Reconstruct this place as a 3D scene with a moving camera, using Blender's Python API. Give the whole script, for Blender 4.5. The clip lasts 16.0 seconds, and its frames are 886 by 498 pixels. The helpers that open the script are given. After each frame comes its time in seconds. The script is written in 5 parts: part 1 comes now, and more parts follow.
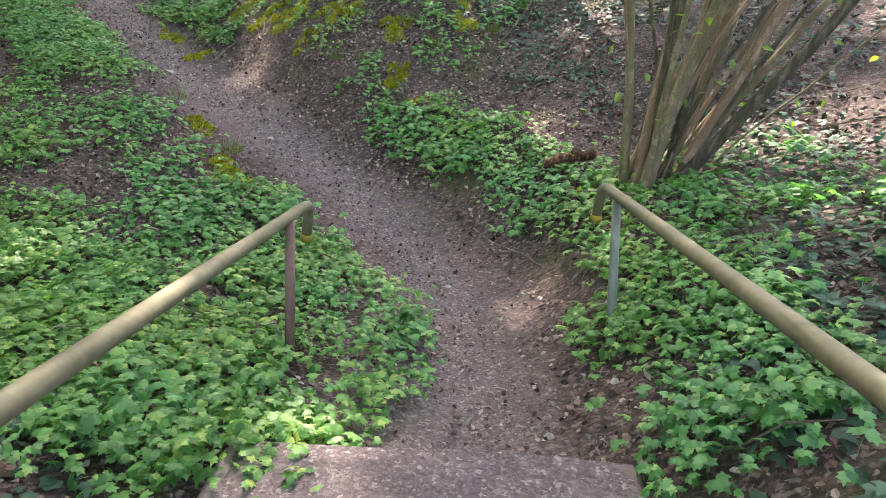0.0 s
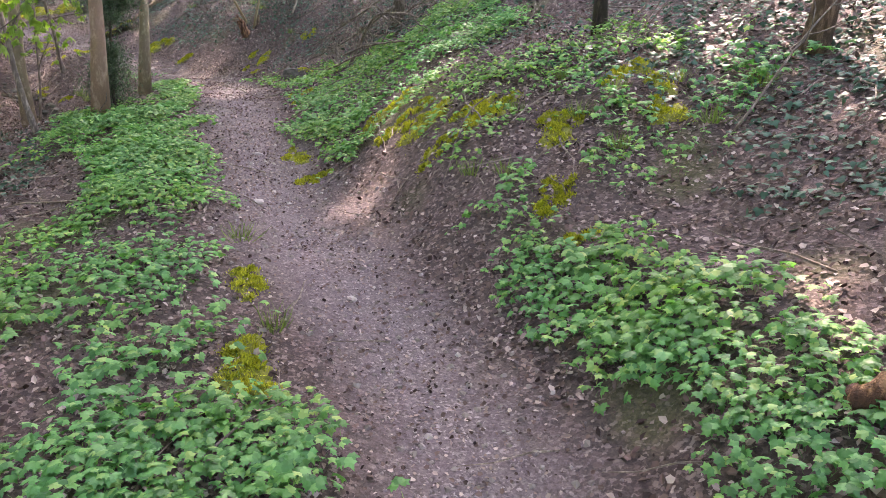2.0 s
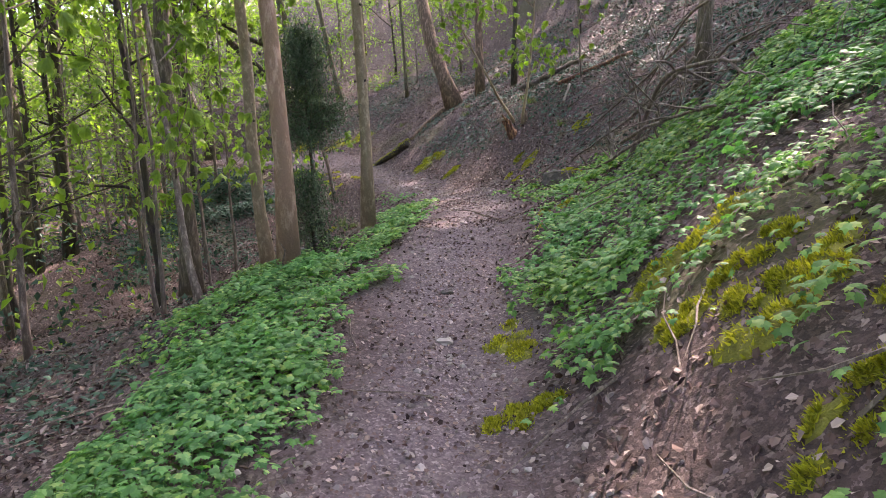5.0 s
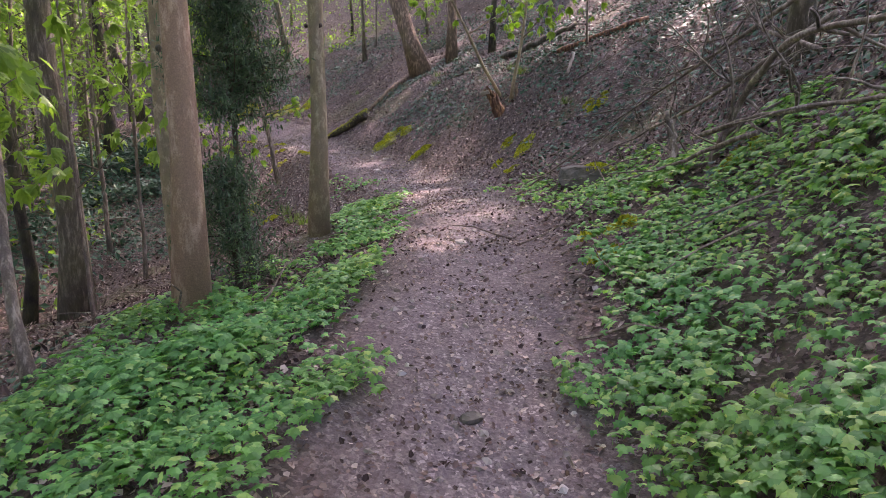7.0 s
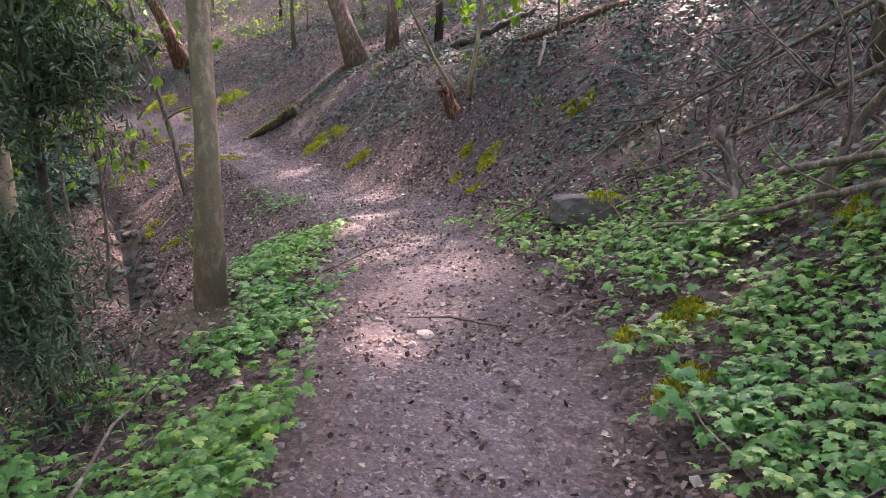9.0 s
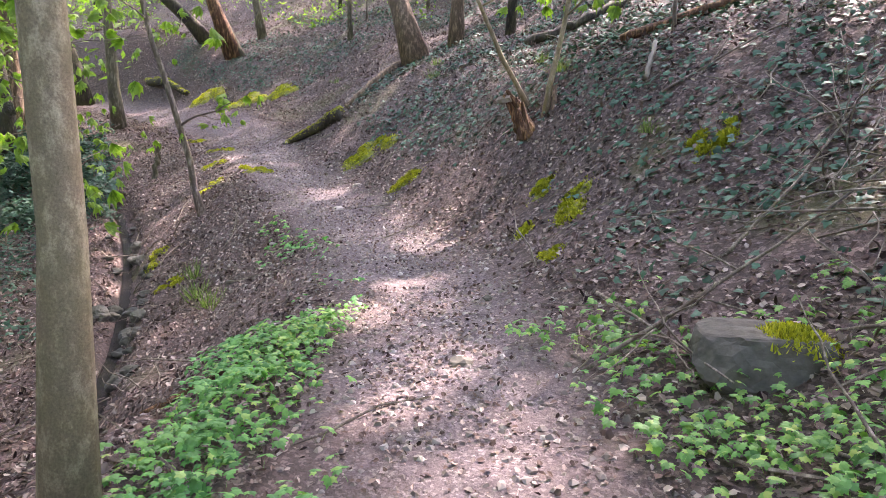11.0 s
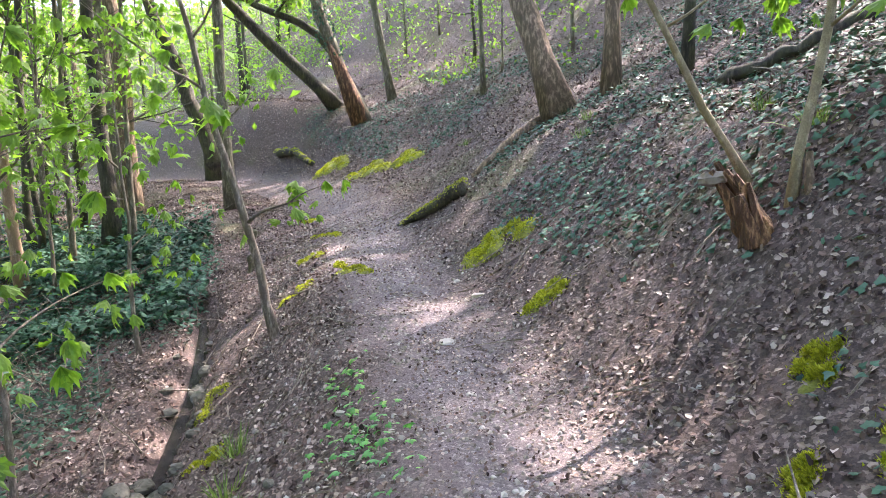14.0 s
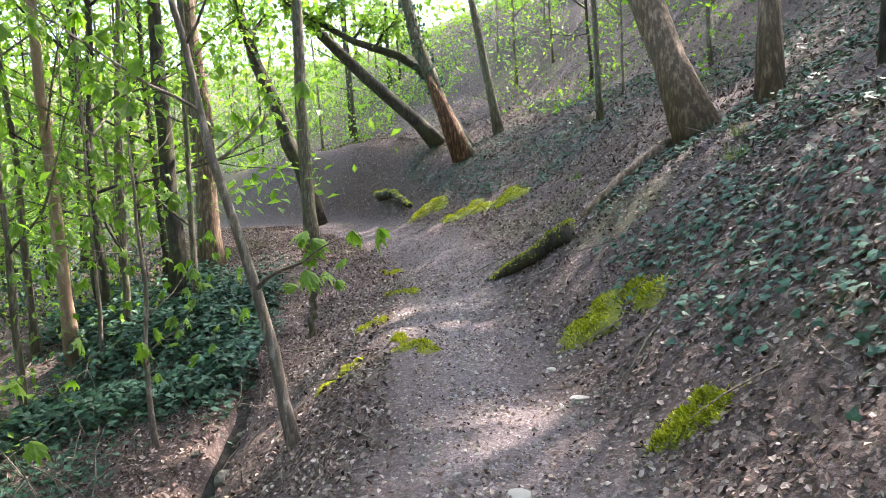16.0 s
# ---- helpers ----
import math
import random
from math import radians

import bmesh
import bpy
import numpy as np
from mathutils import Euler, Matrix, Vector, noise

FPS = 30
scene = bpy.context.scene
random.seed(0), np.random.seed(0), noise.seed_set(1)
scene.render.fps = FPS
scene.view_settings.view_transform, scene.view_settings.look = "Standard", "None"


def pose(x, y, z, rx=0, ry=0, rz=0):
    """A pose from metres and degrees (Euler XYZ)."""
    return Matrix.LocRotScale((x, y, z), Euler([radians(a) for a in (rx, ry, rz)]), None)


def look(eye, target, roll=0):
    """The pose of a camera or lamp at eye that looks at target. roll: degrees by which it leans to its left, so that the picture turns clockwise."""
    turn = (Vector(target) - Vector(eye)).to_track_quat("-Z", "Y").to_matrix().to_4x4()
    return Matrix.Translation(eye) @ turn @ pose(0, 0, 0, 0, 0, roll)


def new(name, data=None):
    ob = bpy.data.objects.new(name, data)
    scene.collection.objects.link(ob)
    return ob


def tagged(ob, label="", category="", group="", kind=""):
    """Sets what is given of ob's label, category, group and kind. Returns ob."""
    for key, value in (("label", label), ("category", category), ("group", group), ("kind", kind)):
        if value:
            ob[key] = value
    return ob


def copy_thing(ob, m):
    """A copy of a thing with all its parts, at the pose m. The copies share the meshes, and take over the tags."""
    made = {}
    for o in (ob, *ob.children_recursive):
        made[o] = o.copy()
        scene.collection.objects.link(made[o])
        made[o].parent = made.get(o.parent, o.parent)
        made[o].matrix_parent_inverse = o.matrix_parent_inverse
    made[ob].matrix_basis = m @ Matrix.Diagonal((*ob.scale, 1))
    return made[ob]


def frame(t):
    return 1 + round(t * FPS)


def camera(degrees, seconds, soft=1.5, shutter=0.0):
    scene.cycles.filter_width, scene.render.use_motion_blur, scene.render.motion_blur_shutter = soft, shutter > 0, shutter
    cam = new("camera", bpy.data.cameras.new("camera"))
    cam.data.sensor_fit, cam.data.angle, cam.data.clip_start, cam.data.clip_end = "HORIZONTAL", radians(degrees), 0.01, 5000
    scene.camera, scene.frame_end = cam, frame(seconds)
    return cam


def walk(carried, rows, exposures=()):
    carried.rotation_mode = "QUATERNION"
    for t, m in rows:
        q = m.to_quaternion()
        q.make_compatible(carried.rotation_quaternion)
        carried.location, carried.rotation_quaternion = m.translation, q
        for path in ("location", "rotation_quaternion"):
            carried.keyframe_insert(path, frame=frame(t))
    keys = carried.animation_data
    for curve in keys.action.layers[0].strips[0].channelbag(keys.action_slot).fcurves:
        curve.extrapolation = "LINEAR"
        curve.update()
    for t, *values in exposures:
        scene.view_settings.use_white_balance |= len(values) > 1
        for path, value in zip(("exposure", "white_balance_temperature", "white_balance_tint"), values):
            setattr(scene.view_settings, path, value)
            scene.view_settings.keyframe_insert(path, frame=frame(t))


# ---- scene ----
cam = camera(67.97, 16.0, 0.9)
PATH = [
    (0.0, look((0.000, 0.000, 1.500), (-0.0013, 3.7316, 0.0587), 9.49)),
    (0.5, look((-0.014, 0.698, 1.467), (-0.3467, 4.5139, 0.3153), 7.72)),
    (1.0, look((0.049, 1.388, 1.421), (-0.6523, 5.1866, 0.3825), 4.87)),
    (1.5, look((0.111, 2.065, 1.333), (-0.9104, 5.7978, 0.3234), 4.48)),
    (2.0, look((0.062, 2.773, 1.301), (-1.2744, 6.4119, 0.3168), 4.12)),
    (2.5, look((-0.060, 3.479, 1.277), (-1.9423, 6.8994, 0.4048), 2.00)),
    (3.0, look((-0.257, 4.180, 1.250), (-2.4137, 7.4316, 0.3701), 1.53)),
    (3.5, look((-0.427, 4.835, 1.303), (-2.9234, 7.8838, 0.6153), -0.25)),
    (4.0, look((-0.729, 5.376, 1.320), (-3.4031, 8.3213, 0.9057), -0.52)),
    (4.5, look((-1.067, 5.841, 1.288), (-3.8527, 8.6818, 0.8797), -2.49)),
    (4.7, look((-1.236, 6.015, 1.344), (-4.1714, 8.6934, 0.8899), -3.40)),
    (6.8, look((-3.329, 7.500, 1.553), (-6.0706, 10.3402, 0.9102), -0.82)),
    (7.0, look((-3.498, 7.672, 1.600), (-6.1896, 10.5601, 0.9546), -0.75)),
    (7.5, look((-3.898, 7.950, 1.650), (-6.4314, 10.9610, 0.9301), -0.87)),
    (8.0, look((-4.196, 8.264, 1.740), (-6.5782, 11.3858, 0.9811), -0.01)),
    (8.5, look((-4.512, 8.647, 1.833), (-6.8809, 11.7842, 1.0951), -0.04)),
    (8.7, look((-4.646, 8.788, 1.799), (-7.0254, 11.9218, 1.0795), -0.29)),
    (10.8, look((-5.967, 10.559, 2.172), (-8.6002, 13.4673, 1.3921), 0.22)),
    (11.0, look((-6.112, 10.671, 2.164), (-8.7998, 13.5315, 1.3947), 0.79)),
    (11.5, look((-6.476, 10.972, 2.234), (-9.2315, 13.8036, 1.6107), 1.48)),
    (12.0, look((-6.794, 11.333, 2.341), (-9.7032, 14.0294, 1.8249), 0.19)),
    (12.5, look((-7.140, 11.606, 2.349), (-10.1284, 14.2226, 1.8747), -0.04)),
    (13.0, look((-7.427, 11.931, 2.359), (-10.4420, 14.5114, 1.8574), -0.79)),
    (13.5, look((-7.720, 12.269, 2.414), (-10.9102, 14.6281, 1.9072), -1.52)),
    (14.0, look((-8.062, 12.607, 2.487), (-11.3605, 14.8210, 2.0173), -2.06)),
    (14.5, look((-8.373, 13.013, 2.533), (-11.7867, 15.0481, 2.0743), -2.69)),
    (15.0, look((-8.779, 13.335, 2.538), (-12.2483, 15.3053, 2.2470), -1.50)),
    (15.5, look((-9.201, 13.665, 2.490), (-12.7243, 15.5474, 2.2842), -1.47)),
    (16.0, look((-9.619, 14.005, 2.485), (-13.2917, 15.5777, 2.2926), -3.40)),
]
LIGHT_METER = [(0.0, 3.25, 7050, 23), (1.5, 3.65, 7150, 36), (3.5, 3.45, 7150, 40), (6.0, 3.2, 7000, 43), (8.5, 3.3, 6950, 46), (11.0, 3.75, 6750, 36), (12.5, 4.2, 6450, 28), (14.5, 3.7, 6450, 25), (16.0, 3.5, 6500, 21)]
walk(cam, PATH, LIGHT_METER)
# ==== light ====
SUN_FROM = Vector((-0.22, 0.95, 1.15)).normalized()
world = bpy.data.worlds.new("sky")
scene.world = world
world.use_nodes = True
sky_node = world.node_tree.nodes.new("ShaderNodeTexSky")
sky_node.sky_type, sky_node.sun_disc = "NISHITA", False
sky_node.sun_elevation = math.asin(SUN_FROM.z)
sky_node.sun_rotation = math.atan2(SUN_FROM.x, SUN_FROM.y)
sky_node.air_density, sky_node.dust_density = 1.0, 3.0
world.node_tree.links.new(sky_node.outputs[0], world.node_tree.nodes["Background"].inputs[0])
world.node_tree.nodes["Background"].inputs[1].default_value = 0.15
sun = new("sun", bpy.data.lights.new("sun", "SUN"))
sun.data.energy, sun.data.angle, sun.data.color = 2.3, radians(0.6), (1.0, 0.93, 0.82)
sun.matrix_world = look(SUN_FROM * 50, (0, 0, 0))


# ---- materials ----
def material(name, rough=0.85):
    m = bpy.data.materials.new(name)
    m.use_nodes = True
    b = m.node_tree.nodes["Principled BSDF"]
    b.inputs["Roughness"].default_value = rough
    return m, m.node_tree.nodes, m.node_tree.links, b


def noise_node(n, l, scale, detail=6.0, rough=0.6, coord="Object", stretch=(1, 1, 1)):
    tc, mp, t = n.new("ShaderNodeTexCoord"), n.new("ShaderNodeMapping"), n.new("ShaderNodeTexNoise")
    mp.inputs["Scale"].default_value = stretch
    t.inputs["Scale"].default_value, t.inputs["Detail"].default_value, t.inputs["Roughness"].default_value = scale, detail, rough
    l.new(tc.outputs[coord], mp.inputs[0]), l.new(mp.outputs[0], t.inputs["Vector"])
    return t.outputs["Fac"]


def ramp(n, l, fac, stops):
    r = n.new("ShaderNodeValToRGB")
    while len(r.color_ramp.elements) < len(stops):
        r.color_ramp.elements.new(0.5)
    for e, (p, c) in zip(r.color_ramp.elements, stops):
        e.position, e.color = p, (*c, 1)
    l.new(fac, r.inputs[0])
    return r.outputs[0]


def mix(n, l, fac, a, b, mode="MIX"):
    m = n.new("ShaderNodeMix")
    m.data_type, m.blend_type = "RGBA", mode
    for sock, v in ((m.inputs[0], fac), (m.inputs[6], a), (m.inputs[7], b)):
        if isinstance(v, (int, float)):
            sock.default_value = v
        elif isinstance(v, tuple):
            sock.default_value = (*v, 1)
        else:
            l.new(v, sock)
    return m.outputs[2]


def bump(n, l, b, height, strength=0.5, dist=0.02):
    k = n.new("ShaderNodeBump")
    k.inputs["Strength"].default_value, k.inputs["Distance"].default_value = strength, dist
    l.new(height, k.inputs["Height"]), l.new(k.outputs[0], b.inputs["Normal"])


def flakes(n, l, scale, stops, squash=(1, 1, 1)):
    """Colours of small flat pieces lying side by side."""
    tc, mp, v, sep = n.new("ShaderNodeTexCoord"), n.new("ShaderNodeMapping"), n.new("ShaderNodeTexVoronoi"), n.new("ShaderNodeSeparateColor")
    wob = n.new("ShaderNodeVectorMath")
    wob.operation = "MULTIPLY_ADD"
    wob.inputs[1].default_value = (0.045, 0.045, 0.045)
    nz = n.new("ShaderNodeTexNoise")
    nz.inputs["Scale"].default_value = 40
    v.inputs["Scale"].default_value = scale
    mp.inputs["Scale"].default_value = squash
    l.new(tc.outputs["Object"], nz.inputs["Vector"]), l.new(nz.outputs["Color"], wob.inputs[0]), l.new(tc.outputs["Object"], wob.inputs[2])
    l.new(wob.outputs[0], mp.inputs[0]), l.new(mp.outputs[0], v.inputs["Vector"]), l.new(v.outputs["Color"], sep.inputs[0])
    return ramp(n, l, sep.outputs[0], stops), sep.outputs[1]


def ground_material():
    m, n, l, b = material("forest_soil", 0.95)
    fine, mid, wide = noise_node(n, l, 60, 8, 0.7), noise_node(n, l, 9, 6, 0.65), noise_node(n, l, 0.9, 4)
    soil = ramp(n, l, mid, [(0.28, (0.022, 0.016, 0.015)), (0.5, (0.085, 0.057, 0.048)), (0.72, (0.18, 0.128, 0.108))])
    bits, lift = flakes(n, l, 42, [(0.0, (0.012, 0.007, 0.006)), (0.45, (0.05, 0.032, 0.028)), (0.75, (0.15, 0.106, 0.09)), (0.95, (0.38, 0.3, 0.26))], (1, 1.5, 1))
    soil = mix(n, l, 0.6, soil, bits)
    soil = mix(n, l, 0.3, soil, ramp(n, l, fine, [(0.3, (0.02, 0.014, 0.012)), (0.55, (0.085, 0.06, 0.05)), (0.75, (0.24, 0.19, 0.16))]))
    trod = mix(n, l, 0.5, ramp(n, l, mid, [(0.25, (0.07, 0.053, 0.054)), (0.5, (0.15, 0.12, 0.12)), (0.75, (0.26, 0.215, 0.21))]),
               ramp(n, l, fine, [(0.34, (0.028, 0.022, 0.023)), (0.5, (0.15, 0.122, 0.12)), (0.68, (0.42, 0.36, 0.345))]))
    grit, lift2 = flakes(n, l, 70, [(0.0, (0.035, 0.026, 0.027)), (0.6, (0.14, 0.112, 0.112)), (0.88, (0.22, 0.185, 0.18)), (0.97, (0.5, 0.45, 0.42))])
    trod = mix(n, l, 0.45, trod, grit)
    a = n.new("ShaderNodeAttribute")
    a.attribute_name = "trodden"
    c = mix(n, l, a.outputs["Fac"], soil, trod)
    g = n.new("ShaderNodeAttribute")
    g.attribute_name = "mossy"
    green = ramp(n, l, fine, [(0.3, (0.03, 0.04, 0.01)), (0.7, (0.13, 0.15, 0.03))])
    c = mix(n, l, g.outputs["Fac"], c, green)
    c = mix(n, l, 0.35, c, ramp(n, l, wide, [(0.3, (0.55, 0.5, 0.5)), (0.7, (1.0, 0.97, 0.96))]), "MULTIPLY")
    l.new(c, b.inputs["Base Color"])
    bump(n, l, b, mix(n, l, 0.4, mix(n, l, 0.5, fine, mid), lift), 1.0, 0.035)
    return m


def leaf_material(name, dark, light, trans=0.35, rough=0.5, warm=None, mid=0.8, cool=None):
    """Leaves: each one a little different, in drifts of two tints, with light passing through."""
    m, n, l, b = material(name, rough)
    geo = n.new("ShaderNodeNewGeometry")
    b.inputs["Specular IOR Level"].default_value = 0.5 if trans > 0.2 else 0.22
    stops = [(0.0, dark), (mid, light)] + ([(1.0, warm)] if warm else [])
    c = ramp(n, l, geo.outputs["Random Per Island"], stops)
    if cool:
        c = mix(n, l, ramp(n, l, noise_node(n, l, 0.55, 3), [(0.42, (0, 0, 0)), (0.58, (1, 1, 1))]), c, mix(n, l, 1.0, c, cool, "MULTIPLY"))
    c = mix(n, l, 0.45, c, ramp(n, l, noise_node(n, l, 1.1, 3), [(0.3, (0.55, 0.6, 0.5)), (0.7, (1, 1, 0.95))]), "MULTIPLY")
    c = mix(n, l, 0.3, c, ramp(n, l, noise_node(n, l, 45, 3), [(0.3, (0.6, 0.6, 0.6)), (0.7, (1, 1, 1))]), "MULTIPLY")
    l.new(c, b.inputs["Base Color"])
    if trans:
        tr, mx = n.new("ShaderNodeBsdfTranslucent"), n.new("ShaderNodeMixShader")
        bright = mix(n, l, 1.0, c, (1.45, 1.65, 0.8), "MULTIPLY")
        l.new(bright, tr.inputs[0])
        mx.inputs[0].default_value = trans
        l.new(b.outputs[0], mx.inputs[1]), l.new(tr.outputs[0], mx.inputs[2])
        l.new(mx.outputs[0], n["Material Output"].inputs[0])
    return m


def bark_material(name, dark, light, green=0.3, stretch=0.25, scale=22, relief=1.0):
    m, n, l, b = material(name, 0.9)
    ridges, blot, fine = noise_node(n, l, scale, 8, 0.7, stretch=(1, 1, stretch)), noise_node(n, l, 3.5, 4), noise_node(n, l, 120, 4)
    c = ramp(n, l, ridges, [(0.36, tuple((1 - 0.4 * relief) * v for v in dark)), (0.5, dark), (0.64, light)])
    c = mix(n, l, 0.7, c, ramp(n, l, fine, [(0.3, (0.45, 0.45, 0.45)), (0.7, (1.15, 1.15, 1.15))]), "MULTIPLY")
    alga = n.new("ShaderNodeMath")
    alga.operation = "MULTIPLY"
    alga.inputs[1].default_value = green
    l.new(ramp(n, l, blot, [(0.4, (0, 0, 0)), (0.62, (1, 1, 1))]), alga.inputs[0])
    c = mix(n, l, alga.outputs[0], c, (0.10, 0.105, 0.035))
    l.new(c, b.inputs["Base Color"])
    bump(n, l, b, mix(n, l, 0.4, ridges, fine), relief, 0.025)
    return m


def plain_material(name, dark, light, rough=0.8, scale=30, strength=0.4, dist=0.006, metal=0.0, stretch=(1, 1, 1)):
    m, n, l, b = material(name, rough)
    a = noise_node(n, l, scale, 7, 0.65, stretch=stretch)
    big = noise_node(n, l, scale / 9, 4, 0.6, stretch=stretch)
    c = mix(n, l, 0.5, ramp(n, l, a, [(0.3, dark), (0.7, light)]), ramp(n, l, big, [(0.35, dark), (0.65, light)]))
    l.new(c, b.inputs["Base Color"])
    b.inputs["Metallic"].default_value = metal
    bump(n, l, b, a, strength, dist)
    return m


SOIL = ground_material()
HERB = leaf_material("herb_leaf", (0.05, 0.18, 0.04), (0.18, 0.41, 0.095), 0.42, 0.5, (0.38, 0.5, 0.12), cool=(0.66, 0.9, 1.25))
IVY = leaf_material("ivy_leaf", (0.018, 0.055, 0.034), (0.06, 0.14, 0.09), 0.06, 0.55)
LITTER = leaf_material("dead_leaf", (0.02, 0.011, 0.01), (0.19, 0.128, 0.108), 0.0, 0.85, (0.48, 0.39, 0.34), 0.64)
SPRING = leaf_material("spring_leaf", (0.11, 0.21, 0.025), (0.22, 0.36, 0.05), 0.5, 0.5)
CANOPY = leaf_material("canopy_leaf", (0.08, 0.16, 0.02), (0.2, 0.32, 0.05), 0.45, 0.5)
YEW = leaf_material("conifer_needle", (0.03, 0.075, 0.04), (0.09, 0.16, 0.085), 0.15, 0.55)
MOSS = leaf_material("moss_tuft", (0.17, 0.19, 0.012), (0.46, 0.46, 0.025), 0.3, 0.9, (0.52, 0.52, 0.05))
GRASS = leaf_material("grass_blade", (0.07, 0.14, 0.02), (0.18, 0.26, 0.05), 0.3, 0.5)
BARK_GREY = bark_material("grey_green_bark", (0.12, 0.102, 0.068), (0.31, 0.27, 0.19), 0.4)
BARK_BROWN = bark_material("brown_bark", (0.15, 0.098, 0.06), (0.41, 0.28, 0.18), 0.15)
BARK_SMOOTH = bark_material("smooth_beige_bark", (0.27, 0.215, 0.125), (0.48, 0.4, 0.25), 0.3, 0.6, 14, 0.25)
BARK_TAN = bark_material("smooth_tan_bark", (0.31, 0.205, 0.125), (0.54, 0.39, 0.26), 0.08, 0.35, 12, 0.25)
BARK_DARK = bark_material("dark_bark", (0.03, 0.024, 0.018), (0.10, 0.08, 0.058), 0.4)
ROTTEN = bark_material("rotten_wood", (0.1, 0.045, 0.02), (0.42, 0.23, 0.11), 0.0, 0.15)
PALE_WOOD = plain_material("pale_split_wood", (0.16, 0.13, 0.1), (0.3, 0.26, 0.21), 0.8, 40, stretch=(1, 1, 0.2))
TWIG = bark_material("dry_twig", (0.15, 0.12, 0.09), (0.4, 0.34, 0.265), 0.15, 0.25, 22, 0.5)
DARK_STONE = plain_material("mossy_dark_stone", (0.018, 0.02, 0.014), (0.09, 0.088, 0.066), 0.85, 18, 0.8, 0.015)
STONE = plain_material("grey_stone", (0.028, 0.029, 0.02), (0.13, 0.122, 0.095), 0.85, 25, 0.6, 0.01)
CONCRETE = plain_material("worn_concrete", (0.08, 0.064, 0.06), (0.2, 0.168, 0.155), 0.9, 35, 0.5, 0.006)
RAIL_PAINT = plain_material("algae_covered_green_paint", (0.10, 0.10, 0.05), (0.24, 0.22, 0.13), 0.65, 28, 0.3, 0.002)
RUST = plain_material("rusty_post_paint", (0.11, 0.06, 0.045), (0.22, 0.13, 0.10), 0.7, 40, 0.3, 0.002)
WATER = plain_material("stream_water", (0.006, 0.006, 0.005), (0.02, 0.018, 0.015), 0.1, 22, 1.0, 0.05)
WATER.node_tree.nodes["Principled BSDF"].inputs["Specular IOR Level"].default_value = 0.3
# centre line of the trodden path: x, y, ground height
LINE = [(0.1, -6.0, 0.02), (0.05, 0.0, 0.0), (0.05, 2.1, -0.12), (-0.09, 4.02, -0.32), (-1.05, 5.51, -0.26), (-2.32, 6.71, -0.03), (-3.97, 8.36, 0.23), (-5.85, 10.41, 0.65), (-7.16, 11.9, 0.82), (-9.74, 14.18, 0.92), (-11.58, 15.09, 0.97), (-13.17, 15.79, 1.18), (-15.64, 16.65, 1.47), (-18.27, 17.75, 1.69), (-21.4, 18.4, 1.97), (-26.4, 18.6, 2.2), (-31.4, 17.3, 2.45), (-60.4, 10.3, 2.85)]
KNOTS_U = (-60.0, -30.0, -14.0, -7.0, -3.5, -1.8, -0.7, 0.7, 1.3, 2.2, 3.6, 6.0, 10.0, 25.0, 60.0)
# cross sections of the slope: metres along the path, rise over the path at the inner knots
PROFILE = [(0, (-1.30, -0.55, -0.12, -0.01, 0.03, 0.51, 0.86, 1.55, 2.90)),
           (9.5, (-1.30, -0.55, -0.11, -0.10, 0.08, 0.62, 0.98, 1.66, 3.00)),
           (12, (-1.30, -0.54, -0.12, -0.00, 0.10, 0.58, 0.97, 1.76, 3.00)),
           (15, (-1.34, -0.52, -0.13, 0.12, 0.15, 0.69, 1.32, 1.89, 3.10)),
           (18, (-1.47, -0.70, -0.19, 0.08, 0.07, 0.42, 1.19, 2.05, 3.29)),
           (21.5, (-1.63, -0.90, -0.29, -0.02, 0.15, 0.33, 0.78, 2.09, 3.43)),
           (25, (-1.61, -1.21, -0.64, -0.07, 0.21, 0.70, 1.73, 2.40, 3.56)),
           (29.5, (-1.24, -1.15, -0.70, -0.04, 0.10, 0.53, 1.26, 2.03, 3.34)),
           (36, (-1.03, -0.44, -0.13, -0.17, 0.40, 0.62, 1.15, 2.10, 3.59)),
           (44, (-1.33, -0.58, -0.05, 0.05, 0.40, 1.20, 2.40, 2.70, 3.90))]
def smooth_line(step=0.1):
    p = np.array(LINE); out = []
    q = np.vstack([2 * p[0] - p[1], p, 2 * p[-1] - p[-2]])
    for i in range(1, len(q) - 2):
        a, b, c, d = q[i - 1:i + 3]
        n = max(2, int(np.linalg.norm(c[:2] - b[:2]) / step))
        t = np.linspace(0, 1, n, endpoint=False)[:, None]
        out.append(0.5 * (2 * b + (c - a) * t + (2 * a - 5 * b + 4 * c - d) * t**2 + (3 * b - a - 3 * c + d) * t**3))
    return np.vstack(out + [p[-1:]])
CURVE = smooth_line()
TANG = np.gradient(CURVE[:, :2], axis=0); TANG /= np.linalg.norm(TANG, axis=1)[:, None]
ALONG = np.r_[0, np.cumsum(np.linalg.norm(np.diff(CURVE[:, :2], axis=0), axis=1))]
